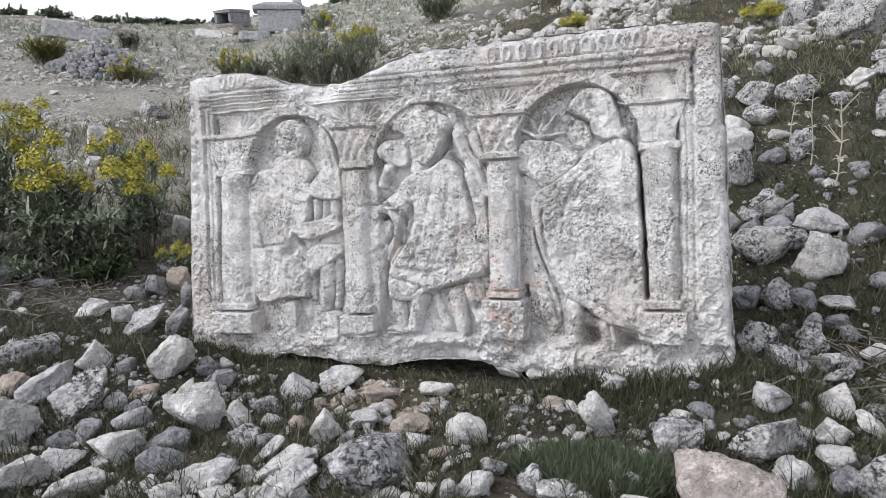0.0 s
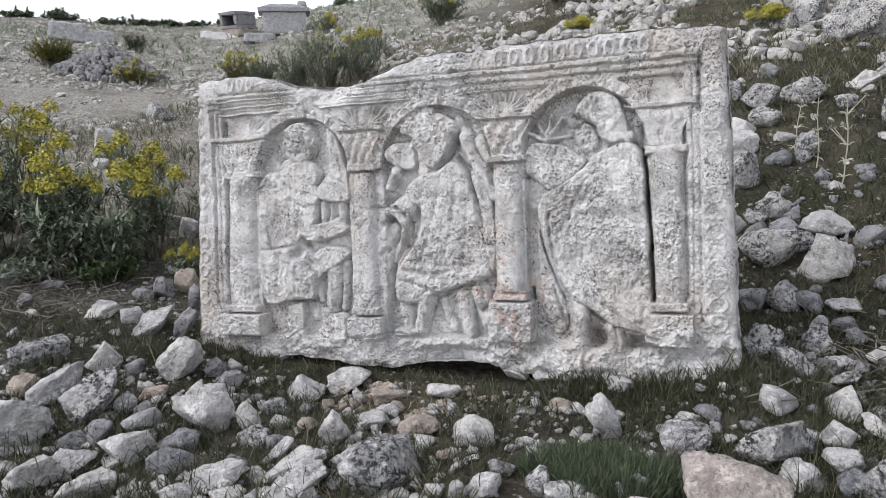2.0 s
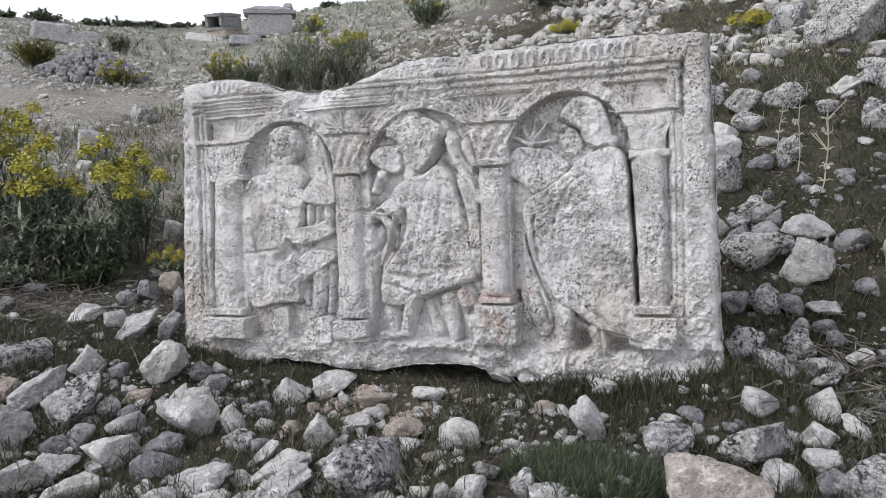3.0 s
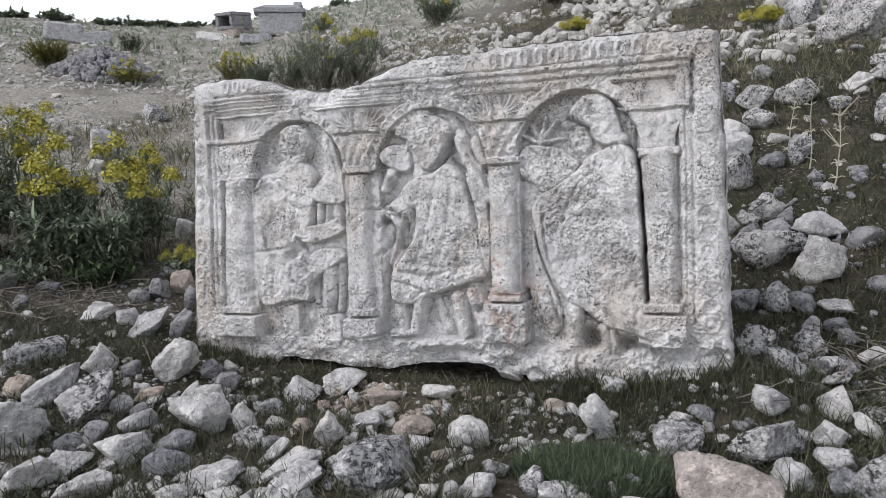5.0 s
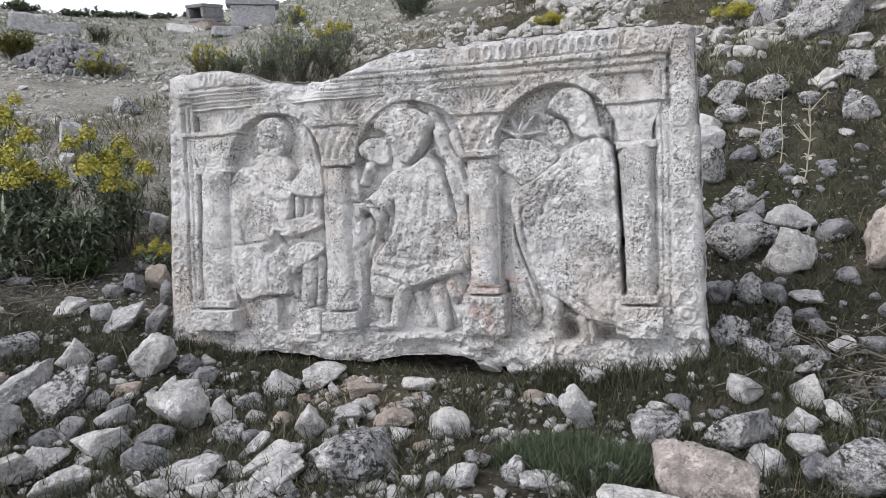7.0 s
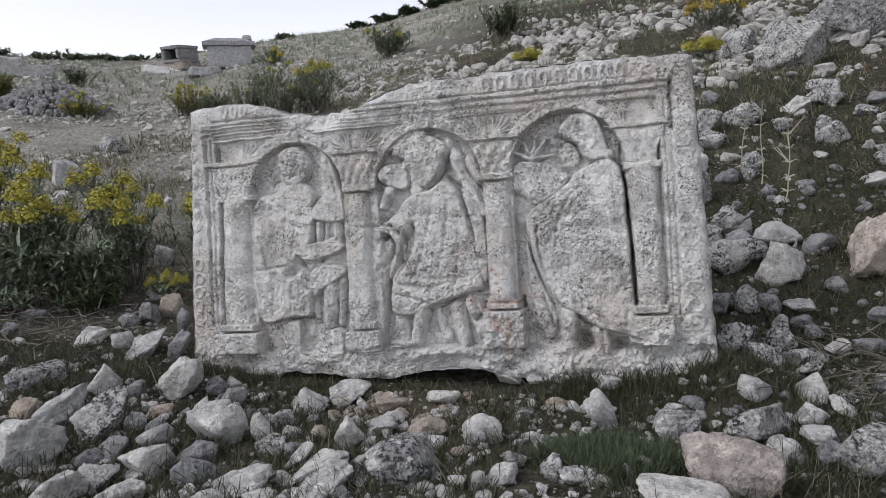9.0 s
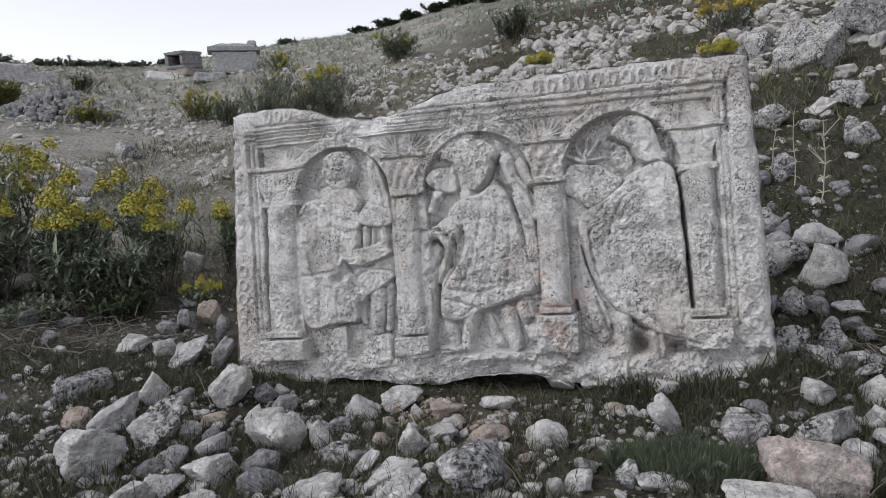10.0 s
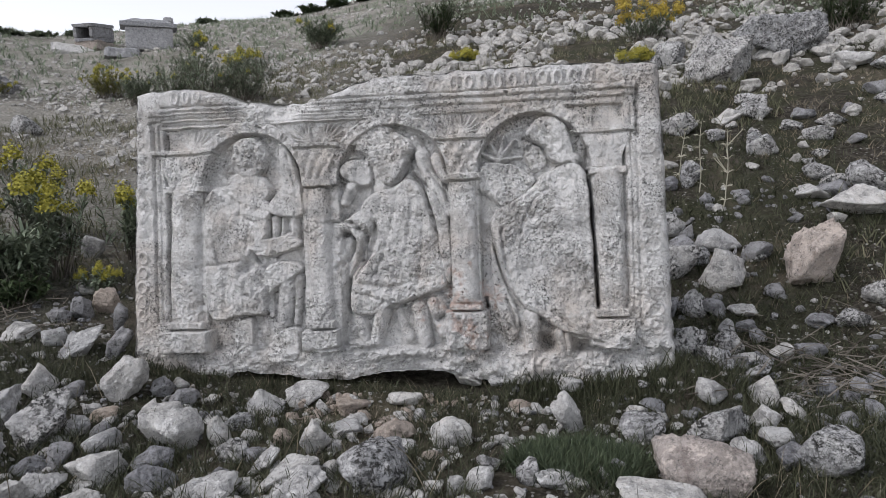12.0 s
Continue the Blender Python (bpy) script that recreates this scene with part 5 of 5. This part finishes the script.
def sarcophagus(x, y, yaw):
    top = thing("stone_sarcophagus", on_ground(x, y, yaw, 0.05) @ Matrix.Scale(0.66, 4), "grey stone sarcophagus with an overhanging lid on the slope", "sarcophagus")
    set_part("chest", hewn("chest", 1.65, 0.95, 0.85, 3, -0.05), HEWN, top, pose(0, 0, 0))
    set_part("lid", hewn("lid", 2.05, 1.15, 0.20, 4), HEWN, top, pose(0, 0, 0.85))
    set_part("lid_ridge", hewn("lid_ridge", 1.85, 0.9, 0.16, 5, 0.35), HEWN, top, pose(0, 0, 1.04))
    set_part("corner_knob", hewn("corner_knob", 0.42, 0.4, 0.22, 6, 0.2, 0.03, 5), HEWN, top, pose(0.72, 0.2, 1.18))


def tipped_sarcophagus(x, y, yaw):
    top = thing("broken_sarcophagus", on_ground(x, y, yaw, 0.1) @ Matrix.Scale(0.78, 4), "hollow broken sarcophagus tipped on a low block, stained inside", "sarcophagus")
    set_part("base", hewn("base", 1.5, 1.1, 0.42, 8, 0.10, 0.06), BROWN, top, pose(0.1, 0, 0))
    tip = pose(0, 0, 0.40, 0, -7, 0)
    for y_side in (-0.33, 0.33):
        set_part("side", hewn("side", 1.25, 0.14, 0.40, 9), GREY, top, tip @ pose(0, y_side, 0.12))
    set_part("floor", hewn("floor", 1.25, 0.80, 0.13, 12), GREY, top, tip)
    set_part("roof", hewn("roof", 1.32, 0.86, 0.14, 10), GREY, top, tip @ pose(0, 0, 0.50))
    set_part("end", hewn("end", 0.16, 0.54, 0.42, 11), CAVITY, top, tip @ pose(0.2, 0, 0.10), "rusty brown stained inner end")


def block(x, y, yaw, w, d, h, tilt, look_of, label, seed):
    top = new("hewn_block", hewn("hewn_block", w, d, h, seed, 0.03, 0.05))
    top.data.materials.append(ROCKS[look_of])
    top.matrix_world = on_ground(x, y, yaw, 0.06) @ pose(0, 0, 0, tilt[0], tilt[1], 0)
    tagged(top, label, "stone block")


sarcophagus(-9.33, 14.2, 30)
tipped_sarcophagus(-12.2, 16.25, 87)
block(-12.25, 15.5, 36, 1.35, 1.1, 0.14, (20, 6), "pale", "fallen flat grey slab beside the sarcophagi", 14)
block(-9.55, 13.3, 30, 0.78, 0.5, 0.26, (0, 3), "hewn", "low squared stone block on the slope", 15)
block(-14.39, 11.79, 44, 0.95, 0.7, 0.50, (0, 6), "hewn", "weathered squared block among bushes", 16)
block(-13.83, 12.28, 46, 0.85, 0.6, 0.36, (0, -4), "hewn", "low weathered stone block on the slope", 17)


def big_rock(x, y, yaw, w, d, h, seed, look_of, label, lift, facets=8):
    p, faces = rock_shape(seed, 5, 0.16, facets)
    p = p * (0.5 * w, 0.5 * d, 0.5 * h)
    ob = new("boulder", mesh_of("boulder", p, faces, ROCKS[look_of]))
    ob.matrix_world = on_ground(x, y, yaw) @ pose(0, 0, lift)
    tagged(ob, label, "boulder")
    placed.append((x, y, w * 0.5))




def stone_heap(x, y, w, high):
    rng = random.Random(77)
    soup = Soup()
    base = float(ground_height(x, y))
    for _ in range(760):
        a, r = rng.uniform(0, 6.28), rng.random() ** 0.7
        px, py = x + math.cos(a) * r * w, y + math.sin(a) * r * w * 0.8
        size = rng.uniform(0.06, 0.18)
        z = float(ground_height(px, py)) + max(0, (1 - r) * high) + size * 0.1
        p, faces = SMALL_SHAPES[rng.randrange(len(SMALL_SHAPES))]
        m = np.array(Matrix.LocRotScale((px, py, z), Euler((rng.uniform(-1, 1), rng.uniform(-1, 1), a)), (size * 0.5, size * 0.42, size * 0.34)))
        soup.add((p @ m[:3, :3].T + m[:3, 3]).tolist(), faces)
    tagged(new("stone_heap", soup.mesh("stone_heap", GREY)), "loose heap of grey field stones on the slope", "stone heap", kind="stuff")


stone_heap(-9.33, 7.85, 1.05, 0.48)

big_rock(2.26, 1.12, 75, 0.33, 0.31, 0.44, 723, "pink", "upright pinkish limestone rock beside the grass", 0.16, 13)


# ---- plants ----
def out_vector(rng, spread):
    a, r = rng.uniform(0, math.tau), spread * math.sqrt(rng.random())
    return Vector((math.cos(a) * r, math.sin(a) * r, 1)).normalized()


def flower_head(rng, at, size, count=230):
    """A loose umbel: many tiny petals round a dome."""
    soup = Soup()
    for _ in range(count):
        d = Vector((rng.gauss(0, 1), rng.gauss(0, 1), abs(rng.gauss(0.3, 0.7)))).normalized()
        p = at + Vector((d.x * 0.8, d.y * 0.8, d.z * 1.5 - 0.5)) * size * rng.uniform(0.35, 1.0)
        s = size * rng.uniform(0.05, 0.105)
        a = Vector((rng.gauss(0, 1), rng.gauss(0, 1), rng.gauss(0, 0.6))).normalized()
        b = a.cross(d).normalized() if abs(a.dot(d)) < 0.98 else a.orthogonal()
        soup.add([p - a * s - b * s * 0.6, p + a * s - b * s * 0.7, p + a * s * 0.8 + b * s, p - a * s + b * s * 0.8], [(0, 1, 2, 3)])
    return soup


def shrub(name, x, y, high, wide, seed, heads, label, leaf=LEAF, flower=YELLOW, stems=26, leaves=34, leaf_long=0.09, leaf_wide=0.007, head=0.06, wood=TWIG, bare=0.25):
    """A bush of thin stems with narrow leaves and, where heads > 0, flower umbels at the tips."""
    rng = random.Random(seed)
    top = thing(name, on_ground(x, y, 0, 0.01), label, "shrub")
    wooden, green = Soup(), Soup()
    tips = []
    for n in range(stems):
        d = out_vector(rng, 1.15 * wide / high)
        long = high * rng.uniform(0.62, 1.0)
        foot = Vector((rng.gauss(0, wide * 0.18), rng.gauss(0, wide * 0.18), -0.02))
        joints = [foot]
        for k in range(1, 5):
            joints.append(foot + d * (long * k / 4) + Vector((rng.gauss(0, 0.015), rng.gauss(0, 0.015), 0.02 * math.sin(k))) * high)
        r = 0.006 * high + 0.0015
        for k in range(4):
            wooden.rod(joints[k], joints[k + 1], r * (1 - 0.2 * k), r * (0.8 - 0.2 * k), 3)
        tips.append(joints[-1])
        for _ in range(leaves):
            t = bare + (0.97 - bare) * rng.random()
            k = min(3, int(t * 4))
            p = joints[k].lerp(joints[k + 1], t * 4 - k)
            out = Vector((rng.gauss(0, 1), rng.gauss(0, 1), rng.uniform(-0.2, 0.9))).normalized()
            size = leaf_long * rng.uniform(0.5, 1.15)
            side = out.cross(Vector((0, 0, 1)))
            side = side.normalized() if side.length > 0.05 else Vector((1, 0, 0))
            green.blade(p, p + out * size + Vector((0, 0, -0.25 * size * rng.random())), Vector((0, 0, size * 0.12)), leaf_wide * rng.uniform(0.6, 1.2), side)
    part("brushwood", wooden.mesh("brushwood", wood), top, kind="stuff")
    part("foliage", green.mesh("foliage", leaf), top, kind="stuff")
    for p in tips[: min(heads, len(tips))]:
        part("flower_head", flower_head(rng, p + Vector((0, 0, head * 0.2)), head * rng.uniform(0.7, 1.2)).mesh("flower_head", flower), top, kind="stuff")
    return top


YL = "yellow-flowering shrub with narrow grey-green leaves"
for n, (x, y, high, wide, heads) in enumerate(((-3.25, 0.25, 0.92, 0.36, 16), (-2.78, 0.60, 0.84, 0.28, 13), (-2.45, 0.98, 0.66, 0.22, 9), (-3.60, 0.85, 0.98, 0.32, 12), (-2.20, 1.45, 0.56, 0.18, 7), (-3.0, 1.5, 0.68, 0.24, 9), (-3.85, -0.05, 0.90, 0.32, 12))):
    shrub("flowering_shrub", x, y, high, wide, 40 + n, heads, YL, stems=24, leaves=44, leaf_long=0.12, leaf_wide=0.008, head=0.095, bare=0.30)
for n, (x, y, high, wide) in enumerate(((-2.68, 0.42, 0.56, 0.30), (-3.10, 0.10, 0.62, 0.32), (-2.42, 0.66, 0.46, 0.24), (-3.42, 0.45, 0.66, 0.34), (-3.0, 0.75, 0.55, 0.28))):
    shrub("leafy_shrub", x, y, high, wide, 90 + n, 0, "dense grey-green shrub with narrow spiky leaves", stems=40, leaves=48, leaf_long=0.12, leaf_wide=0.009, bare=0.38)
shrub("flowering_shrub", -2.02, 0.78, 0.22, 0.16, 60, 14, "low yellow-green shrub beside pale stones", stems=26, leaves=24, leaf_long=0.05, head=0.04)
shrub("dark_shrub", -2.75, 0.18, 0.30, 0.50, 61, 0, "dark low shrub with bare tangled twigs", LEAF, stems=52, leaves=18, leaf_long=0.09, leaf_wide=0.007)
# shade under the taller shrubs is put into this one's darker leaf colour
shrub("dark_shrub", -2.35, 0.45, 0.28, 0.36, 62, 0, "low shrub with leaves coloured darker for the shade of taller ones", DARKLEAF, stems=40, leaves=26, leaf_long=0.08, leaf_wide=0.007)

GB = "grey-green stalky shrub on the slope behind the slab"
shrub("stalky_shrub", -6.47, 7.86, 0.62, 0.55, 71, 26, "yellow-green flowering shrub on the slope", BROOM, stems=60, leaves=40, head=0.06)
shrub("stalky_shrub", -5.50, 7.16, 0.60, 0.40, 72, 6, GB, stems=70, leaves=36, head=0.05)
shrub("stalky_shrub", -4.68, 6.75, 0.75, 0.50, 73, 3, GB, stems=80, leaves=34, head=0.05)
shrub("stalky_shrub", -3.87, 6.25, 0.80, 0.50, 74, 2, GB, stems=80, leaves=30, head=0.05)
shrub("stalky_shrub", -3.46, 6.43, 0.70, 0.45, 75, 2, GB, stems=70, leaves=28, head=0.05)
shrub("stalky_shrub", -5.77, 9.39, 0.70, 0.60, 76, 6, GB, stems=60, leaves=30, head=0.07)
shrub("stalky_shrub", -4.04, 8.21, 0.65, 0.50, 77, 0, "dry grey shrub on the slope", stems=54, leaves=20)
shrub("round_bush", -8.31, 7.37, 0.45, 0.45, 78, 9, "yellow-green rounded bush on the scree", BROOM, stems=70, leaves=50, leaf_long=0.06, head=0.07)
shrub("round_bush", -10.63, 7.79, 0.62, 0.60, 79, 0, "yellow-green broom bush beside the stone heap", BROOM, stems=90, leaves=70, leaf_long=0.08, leaf_wide=0.010)
shrub("round_bush", -11.44, 10.89, 0.55, 0.60, 80, 0, "dark grey-green bush behind the stone heap", DARKLEAF, stems=50, leaves=34)
shrub("cushion_plant", -0.45, 7.35, 0.26, 0.24, 81, 26, "small yellow-flowering cushion among rubble", stems=34, leaves=20, leaf_long=0.05, head=0.07)
shrub("cushion_plant", 1.89, 6.35, 0.32, 0.24, 82, 26, "small yellow-flowering cushion by the outcrop", stems=34, leaves=20, leaf_long=0.05, head=0.07)
shrub("flowering_shrub", 2.19, 7.87, 0.70, 0.60, 83, 22, "shrub with orange-yellow flowers among rubble", flower=ORANGE, stems=50, leaves=40, head=0.12)
shrub("round_bush", -1.22, 10.13, 0.85, 0.55, 84, 0, "dark green rounded bush on the slope", DARKLEAF, stems=60, leaves=46, leaf_long=0.12)
shrub("round_bush", -3.85, 11.38, 0.75, 0.6, 85, 5, "grey-green bush high on the slope", stems=54, leaves=40, leaf_long=0.14, leaf_wide=0.012, head=0.12)
shrub("round_bush", -4.66, 9.11, 0.45, 0.45, 86, 14, "low yellow-green bush on the slope", stems=44, leaves=34, head=0.12)
shrub("round_bush", -7.72, 13.48, 0.55, 0.55, 87, 6, "low green bush on the slope", stems=44, leaves=34, leaf_long=0.12, head=0.12)
shrub("round_bush", 4.74, 7.20, 0.7, 0.6, 88, 0, "dark green bush above the boulder", DARKLEAF, stems=54, leaves=40, leaf_long=0.12)

# dark bushes along the crest
for n, (az, far, high, wide) in enumerate(((20.5, 29.5, 0.8, 1.0), (18.5, 29.5, 1.0, 1.1), (16.5, 29, 0.9, 1.0), (14.5, 28.5, 1.0, 1.0), (12.5, 28, 1.2, 0.9), (10.5, 27, 0.9, 0.8), (26.5, 30, 0.6, 0.6), (39.5, 31, 0.9, 1.2), (41.5, 31, 1.0, 1.2), (43.5, 31, 0.9, 1.0), (46.5, 31, 1.1, 1.2), (37.5, 31, 0.6, 0.9), (49, 31, 0.9, 1.0), (35.5, 31, 0.5, 0.7))):
    a = radians(az)
    shrub("crest_bush", 1.0 - math.sin(a) * far, -3.0 + math.cos(a) * far, high * 0.45, wide * 1.1, 120 + n, 0, "low green bush on the crest of the hill", DARKLEAF if az < 22 else LEAF, stems=40, leaves=40, leaf_long=0.2, leaf_wide=0.035, bare=0.05)


def thistle(x, y, high, seed, forks):
    """A dead, pale stalk with spiny side shoots."""
    rng = random.Random(seed)
    top = thing("dry_thistle", on_ground(x, y), "dead pale thistle stalk standing in the grass", "dry plant")
    stalk, spines = Soup(), Soup()
    joints = [Vector((0, 0, -0.02))]
    for k in range(6):
        joints.append(joints[-1] + Vector((rng.gauss(0, 0.008), rng.gauss(0, 0.008), high / 6)))
    stalk.tube(joints, 0.0055, 0.0022)
    for k in range(6):
        for _ in range(5):
            d = Vector((rng.gauss(0, 1), rng.gauss(0, 1), rng.uniform(-0.2, 0.6))).normalized()
            spines.blade(joints[k + 1], joints[k + 1] + d * 0.055, Vector((0, 0, 0.01)), 0.004, d.orthogonal().normalized())
    part("stalk", stalk.mesh("stalk", STEM), top)
    part("spines", spines.mesh("spines", STEM), top, kind="stuff")
    for k in range(forks):
        fork, a = Soup(), joints[3 + k % 3]
        b = a + Vector((rng.uniform(-0.12, 0.14), rng.uniform(-0.05, 0.05), 0.11))
        fork.rod(a, b, 0.0042, 0.003, 5)
        arm = part("side_shoot", fork.mesh("side_shoot", STEM), top)
        part("seed_head", flower_head(rng, b, 0.030, 26).mesh("seed_head", STEM), arm, kind="stuff")


thistle(1.89, 2.44, 0.54, 1, 0)
thistle(1.98, 2.10, 0.58, 2, 4)
thistle(1.79, 2.67, 0.42, 5, 0)


def broad_plant(x, y, seed):
    rng = random.Random(seed)
    top = thing("broad_leaved_weed", on_ground(x, y), "small broad-leaved green weed at the foot of the slab", "plant")
    for n in range(11):
        a = n * 2.4 + rng.random()
        d, long = Vector((math.cos(a), math.sin(a), rng.uniform(0.25, 0.9))).normalized(), rng.uniform(0.07, 0.12)
        side = d.cross(Vector((0, 0, 1))).normalized()
        soup = Soup()
        rows = []
        for k in range(6):
            t = k / 5
            mid = d * long * t + Vector((0, 0, -0.05 * t * t))
            w = 0.026 * math.sin(math.pi * (0.12 + 0.86 * t)) * rng.uniform(0.8, 1.1)
            rows += [mid - side * w + Vector((0, 0, w * 0.3)), mid, mid + side * w + Vector((0, 0, w * 0.3))]
        soup.add(rows, [(3 * k + c, 3 * k + c + 1, 3 * k + c + 4, 3 * k + c + 3) for k in range(5) for c in range(2)])
        part("leaf", soup.mesh("leaf", DARKLEAF, True), top)


broad_plant(1.10, 0.14, 3)


# ---- grass ----
def grass(name, label, tufts, seed, x0, x1, y0, y1, long, wide, material, keep, lean=0.5, clump=6):
    """Blades in tufts; keep(x, y, chance) says where a tuft grows."""
    rng = np.random.default_rng(seed)
    x, y = rng.uniform(x0, x1, tufts * 6), rng.uniform(y0, y1, tufts * 6)
    grows = keep(x, y, rng.random(len(x)))
    x, y = x[grows][:tufts], y[grows][:tufts]
    size = np.repeat(rng.uniform(0.5, 1.2, len(x)), clump)
    x = np.repeat(x, clump) + rng.normal(0, long * 0.25, len(x) * clump)
    y = np.repeat(y, clump) + rng.normal(0, long * 0.25, len(y) * clump)
    free = ~((x > -1.28) & (x < 1.28) & (y > 0.03) & (y < 0.4))
    x, y, size = x[free], y[free], size[free]
    count = len(x)
    foot = np.stack([x, y, ground_height(x, y) - 0.005], -1)
    a, r = rng.uniform(0, math.tau, count), 2 * lean * np.sqrt(rng.random(count))
    way = np.stack([np.cos(a) * r, np.sin(a) * r, np.ones(count)], -1)
    way /= np.linalg.norm(way, axis=1)[:, None]
    tip = foot + way * (long * size * rng.uniform(0.6, 1.25, count))[:, None]
    b = rng.uniform(0, math.tau, count)
    side = np.stack([np.cos(b), np.sin(b), np.zeros(count)], -1) * (wide * rng.uniform(0.7, 1.3, count))[:, None]
    mid = foot * 0.45 + tip * 0.55 + np.array([0, 0, long * 0.12])
    verts = np.stack([foot - side, foot + side, mid + side * 0.8, mid - side * 0.8, tip], 1).reshape(-1, 3)
    k = np.arange(count) * 5
    faces = np.concatenate([np.stack([k, k + 1, k + 2], -1), np.stack([k, k + 2, k + 3], -1), np.stack([k + 3, k + 2, k + 4], -1)])
    tagged(new(name, mesh_of(name, verts, faces, material, False)), label, "grass", kind="stuff")


def patchy(scale, low, seed):
    return lambda x, y, chance: noise2(x * scale, y * scale, seed) + 0.3 * chance > low


def slab_foot(x, y, chance):
    near = np.abs(y + 0.03 - 0.02 * np.sin(x * 9)) < 0.07
    return near & ((x < -0.85) | (x > 0.5) | (chance < 0.25))


def thyme(x, y, chance):
    return ((x - 0.83) / 0.24) ** 2 + ((y + 0.72) / 0.16) ** 2 < 0.6 + 0.6 * noise2(x * 14, y * 14, 5)


grass("grass", "short green grass between the stones", 11000, 5, -4.2, 4.4, -3.6, 1.4, 0.062, 0.0016, GRASS, patchy(2.3, 0.56, 3), 0.8)
grass("grass", "longer green grass growing up between the front stones", 5200, 25, -2.6, 2.5, -1.9, -0.08, 0.105, 0.0016, GRASS, patchy(3.1, 0.46, 23), 0.75)
grass("dry_grass", "a few long dry stalks among the front stones", 60, 26, -2.4, 2.0, -1.7, -0.3, 0.20, 0.0014, STRAW, patchy(2.6, 0.6, 27), 0.5, 3)
grass("grass", "thick green grass by the rubble beside the slab", 1500, 15, 1.25, 3.4, -0.9, 1.8, 0.075, 0.0018, GRASS, patchy(2.0, 0.58, 13), 0.8)
grass("grass", "green grass along the foot of the slab", 500, 6, -1.4, 1.6, -0.14, 0.06, 0.07, 0.0018, GRASS, slab_foot)
grass("grass", "longer grass hiding the lower corner of the slab", 150, 16, 0.55, 1.6, -0.16, 0.03, 0.11, 0.0019, GRASS, slab_foot)
grass("cushion_grass", "dense green cushion of fine leaves", 2600, 7, 0.5, 1.2, -1.0, -0.45, 0.085, 0.0017, CUSHION, thyme, 0.6)
grass("grass", "green grass on the slope beside the slab", 3000, 8, 1.2, 5.5, 0.2, 6.5, 0.10, 0.0030, GRASS, patchy(1.3, 0.58, 4), 0.8)
grass("grass", "green grass on the slope behind the slab", 3000, 9, -6.5, 3.0, 0.8, 10.0, 0.13, 0.0045, SLOPEGRASS, patchy(0.9, 0.66, 6))
grass("dry_grass", "dry straw-coloured grass among the stones", 3000, 10, -4.0, 4.4, -3.4, 1.6, 0.09, 0.0012, STRAW, patchy(1.9, 0.68, 7), 0.9, 4)
grass("dry_grass", "dry straw-coloured grass up the slope", 3600, 11, -7.0, 5.5, 1.2, 12.0, 0.10, 0.0026, STRAW, patchy(0.7, 0.70, 8), 1.0)
grass("far_grass", "thin tufts of grass over the far hillside", 2600, 12, -24, 6, 7, 28, 0.20, 0.010, LEAF, patchy(0.4, 0.60, 9), 0.8)


grass("grass", "long tangled grass beside the fallen stones", 700, 35, 1.7, 2.9, -0.7, 0.6, 0.12, 0.0018, GRASS, patchy(2.4, 0.5, 36), 1.1)
grass("litter", "dry stems and litter lying between the stones", 3600, 31, -3.0, 3.2, -2.0, 1.4, 0.06, 0.0013, TWIG, patchy(3.0, 0.5, 33), 2.6, 4)


def dead_twigs(x, y, seed, count, wide, label):
    rng = random.Random(seed)
    soup = Soup()
    for _ in range(count):
        a = Vector((x + rng.gauss(0, wide), y + rng.gauss(0, wide * 0.6), 0))
        a.z = float(ground_height(a.x, a.y)) + rng.uniform(0.0, 0.06)
        b = a + Vector((rng.uniform(-0.22, 0.22), rng.uniform(-0.12, 0.12), rng.uniform(0.0, 0.08)))
        c = b + Vector((rng.uniform(-0.12, 0.12), rng.uniform(-0.06, 0.06), rng.uniform(-0.04, 0.05)))
        soup.rod(a, b, 0.0035, 0.0026, 4)
        soup.rod(b, c, 0.0026, 0.001, 4)
    tagged(new("dead_twigs", soup.mesh("dead_twigs", TWIG)), label, "twigs", kind="stuff")


dead_twigs(-2.55, 0.0, 5, 150, 0.36, "bare grey twigs lying under the shrubs")
dead_twigs(2.10, 0.20, 6, 130, 0.30, "dry stalks lying in the grass")
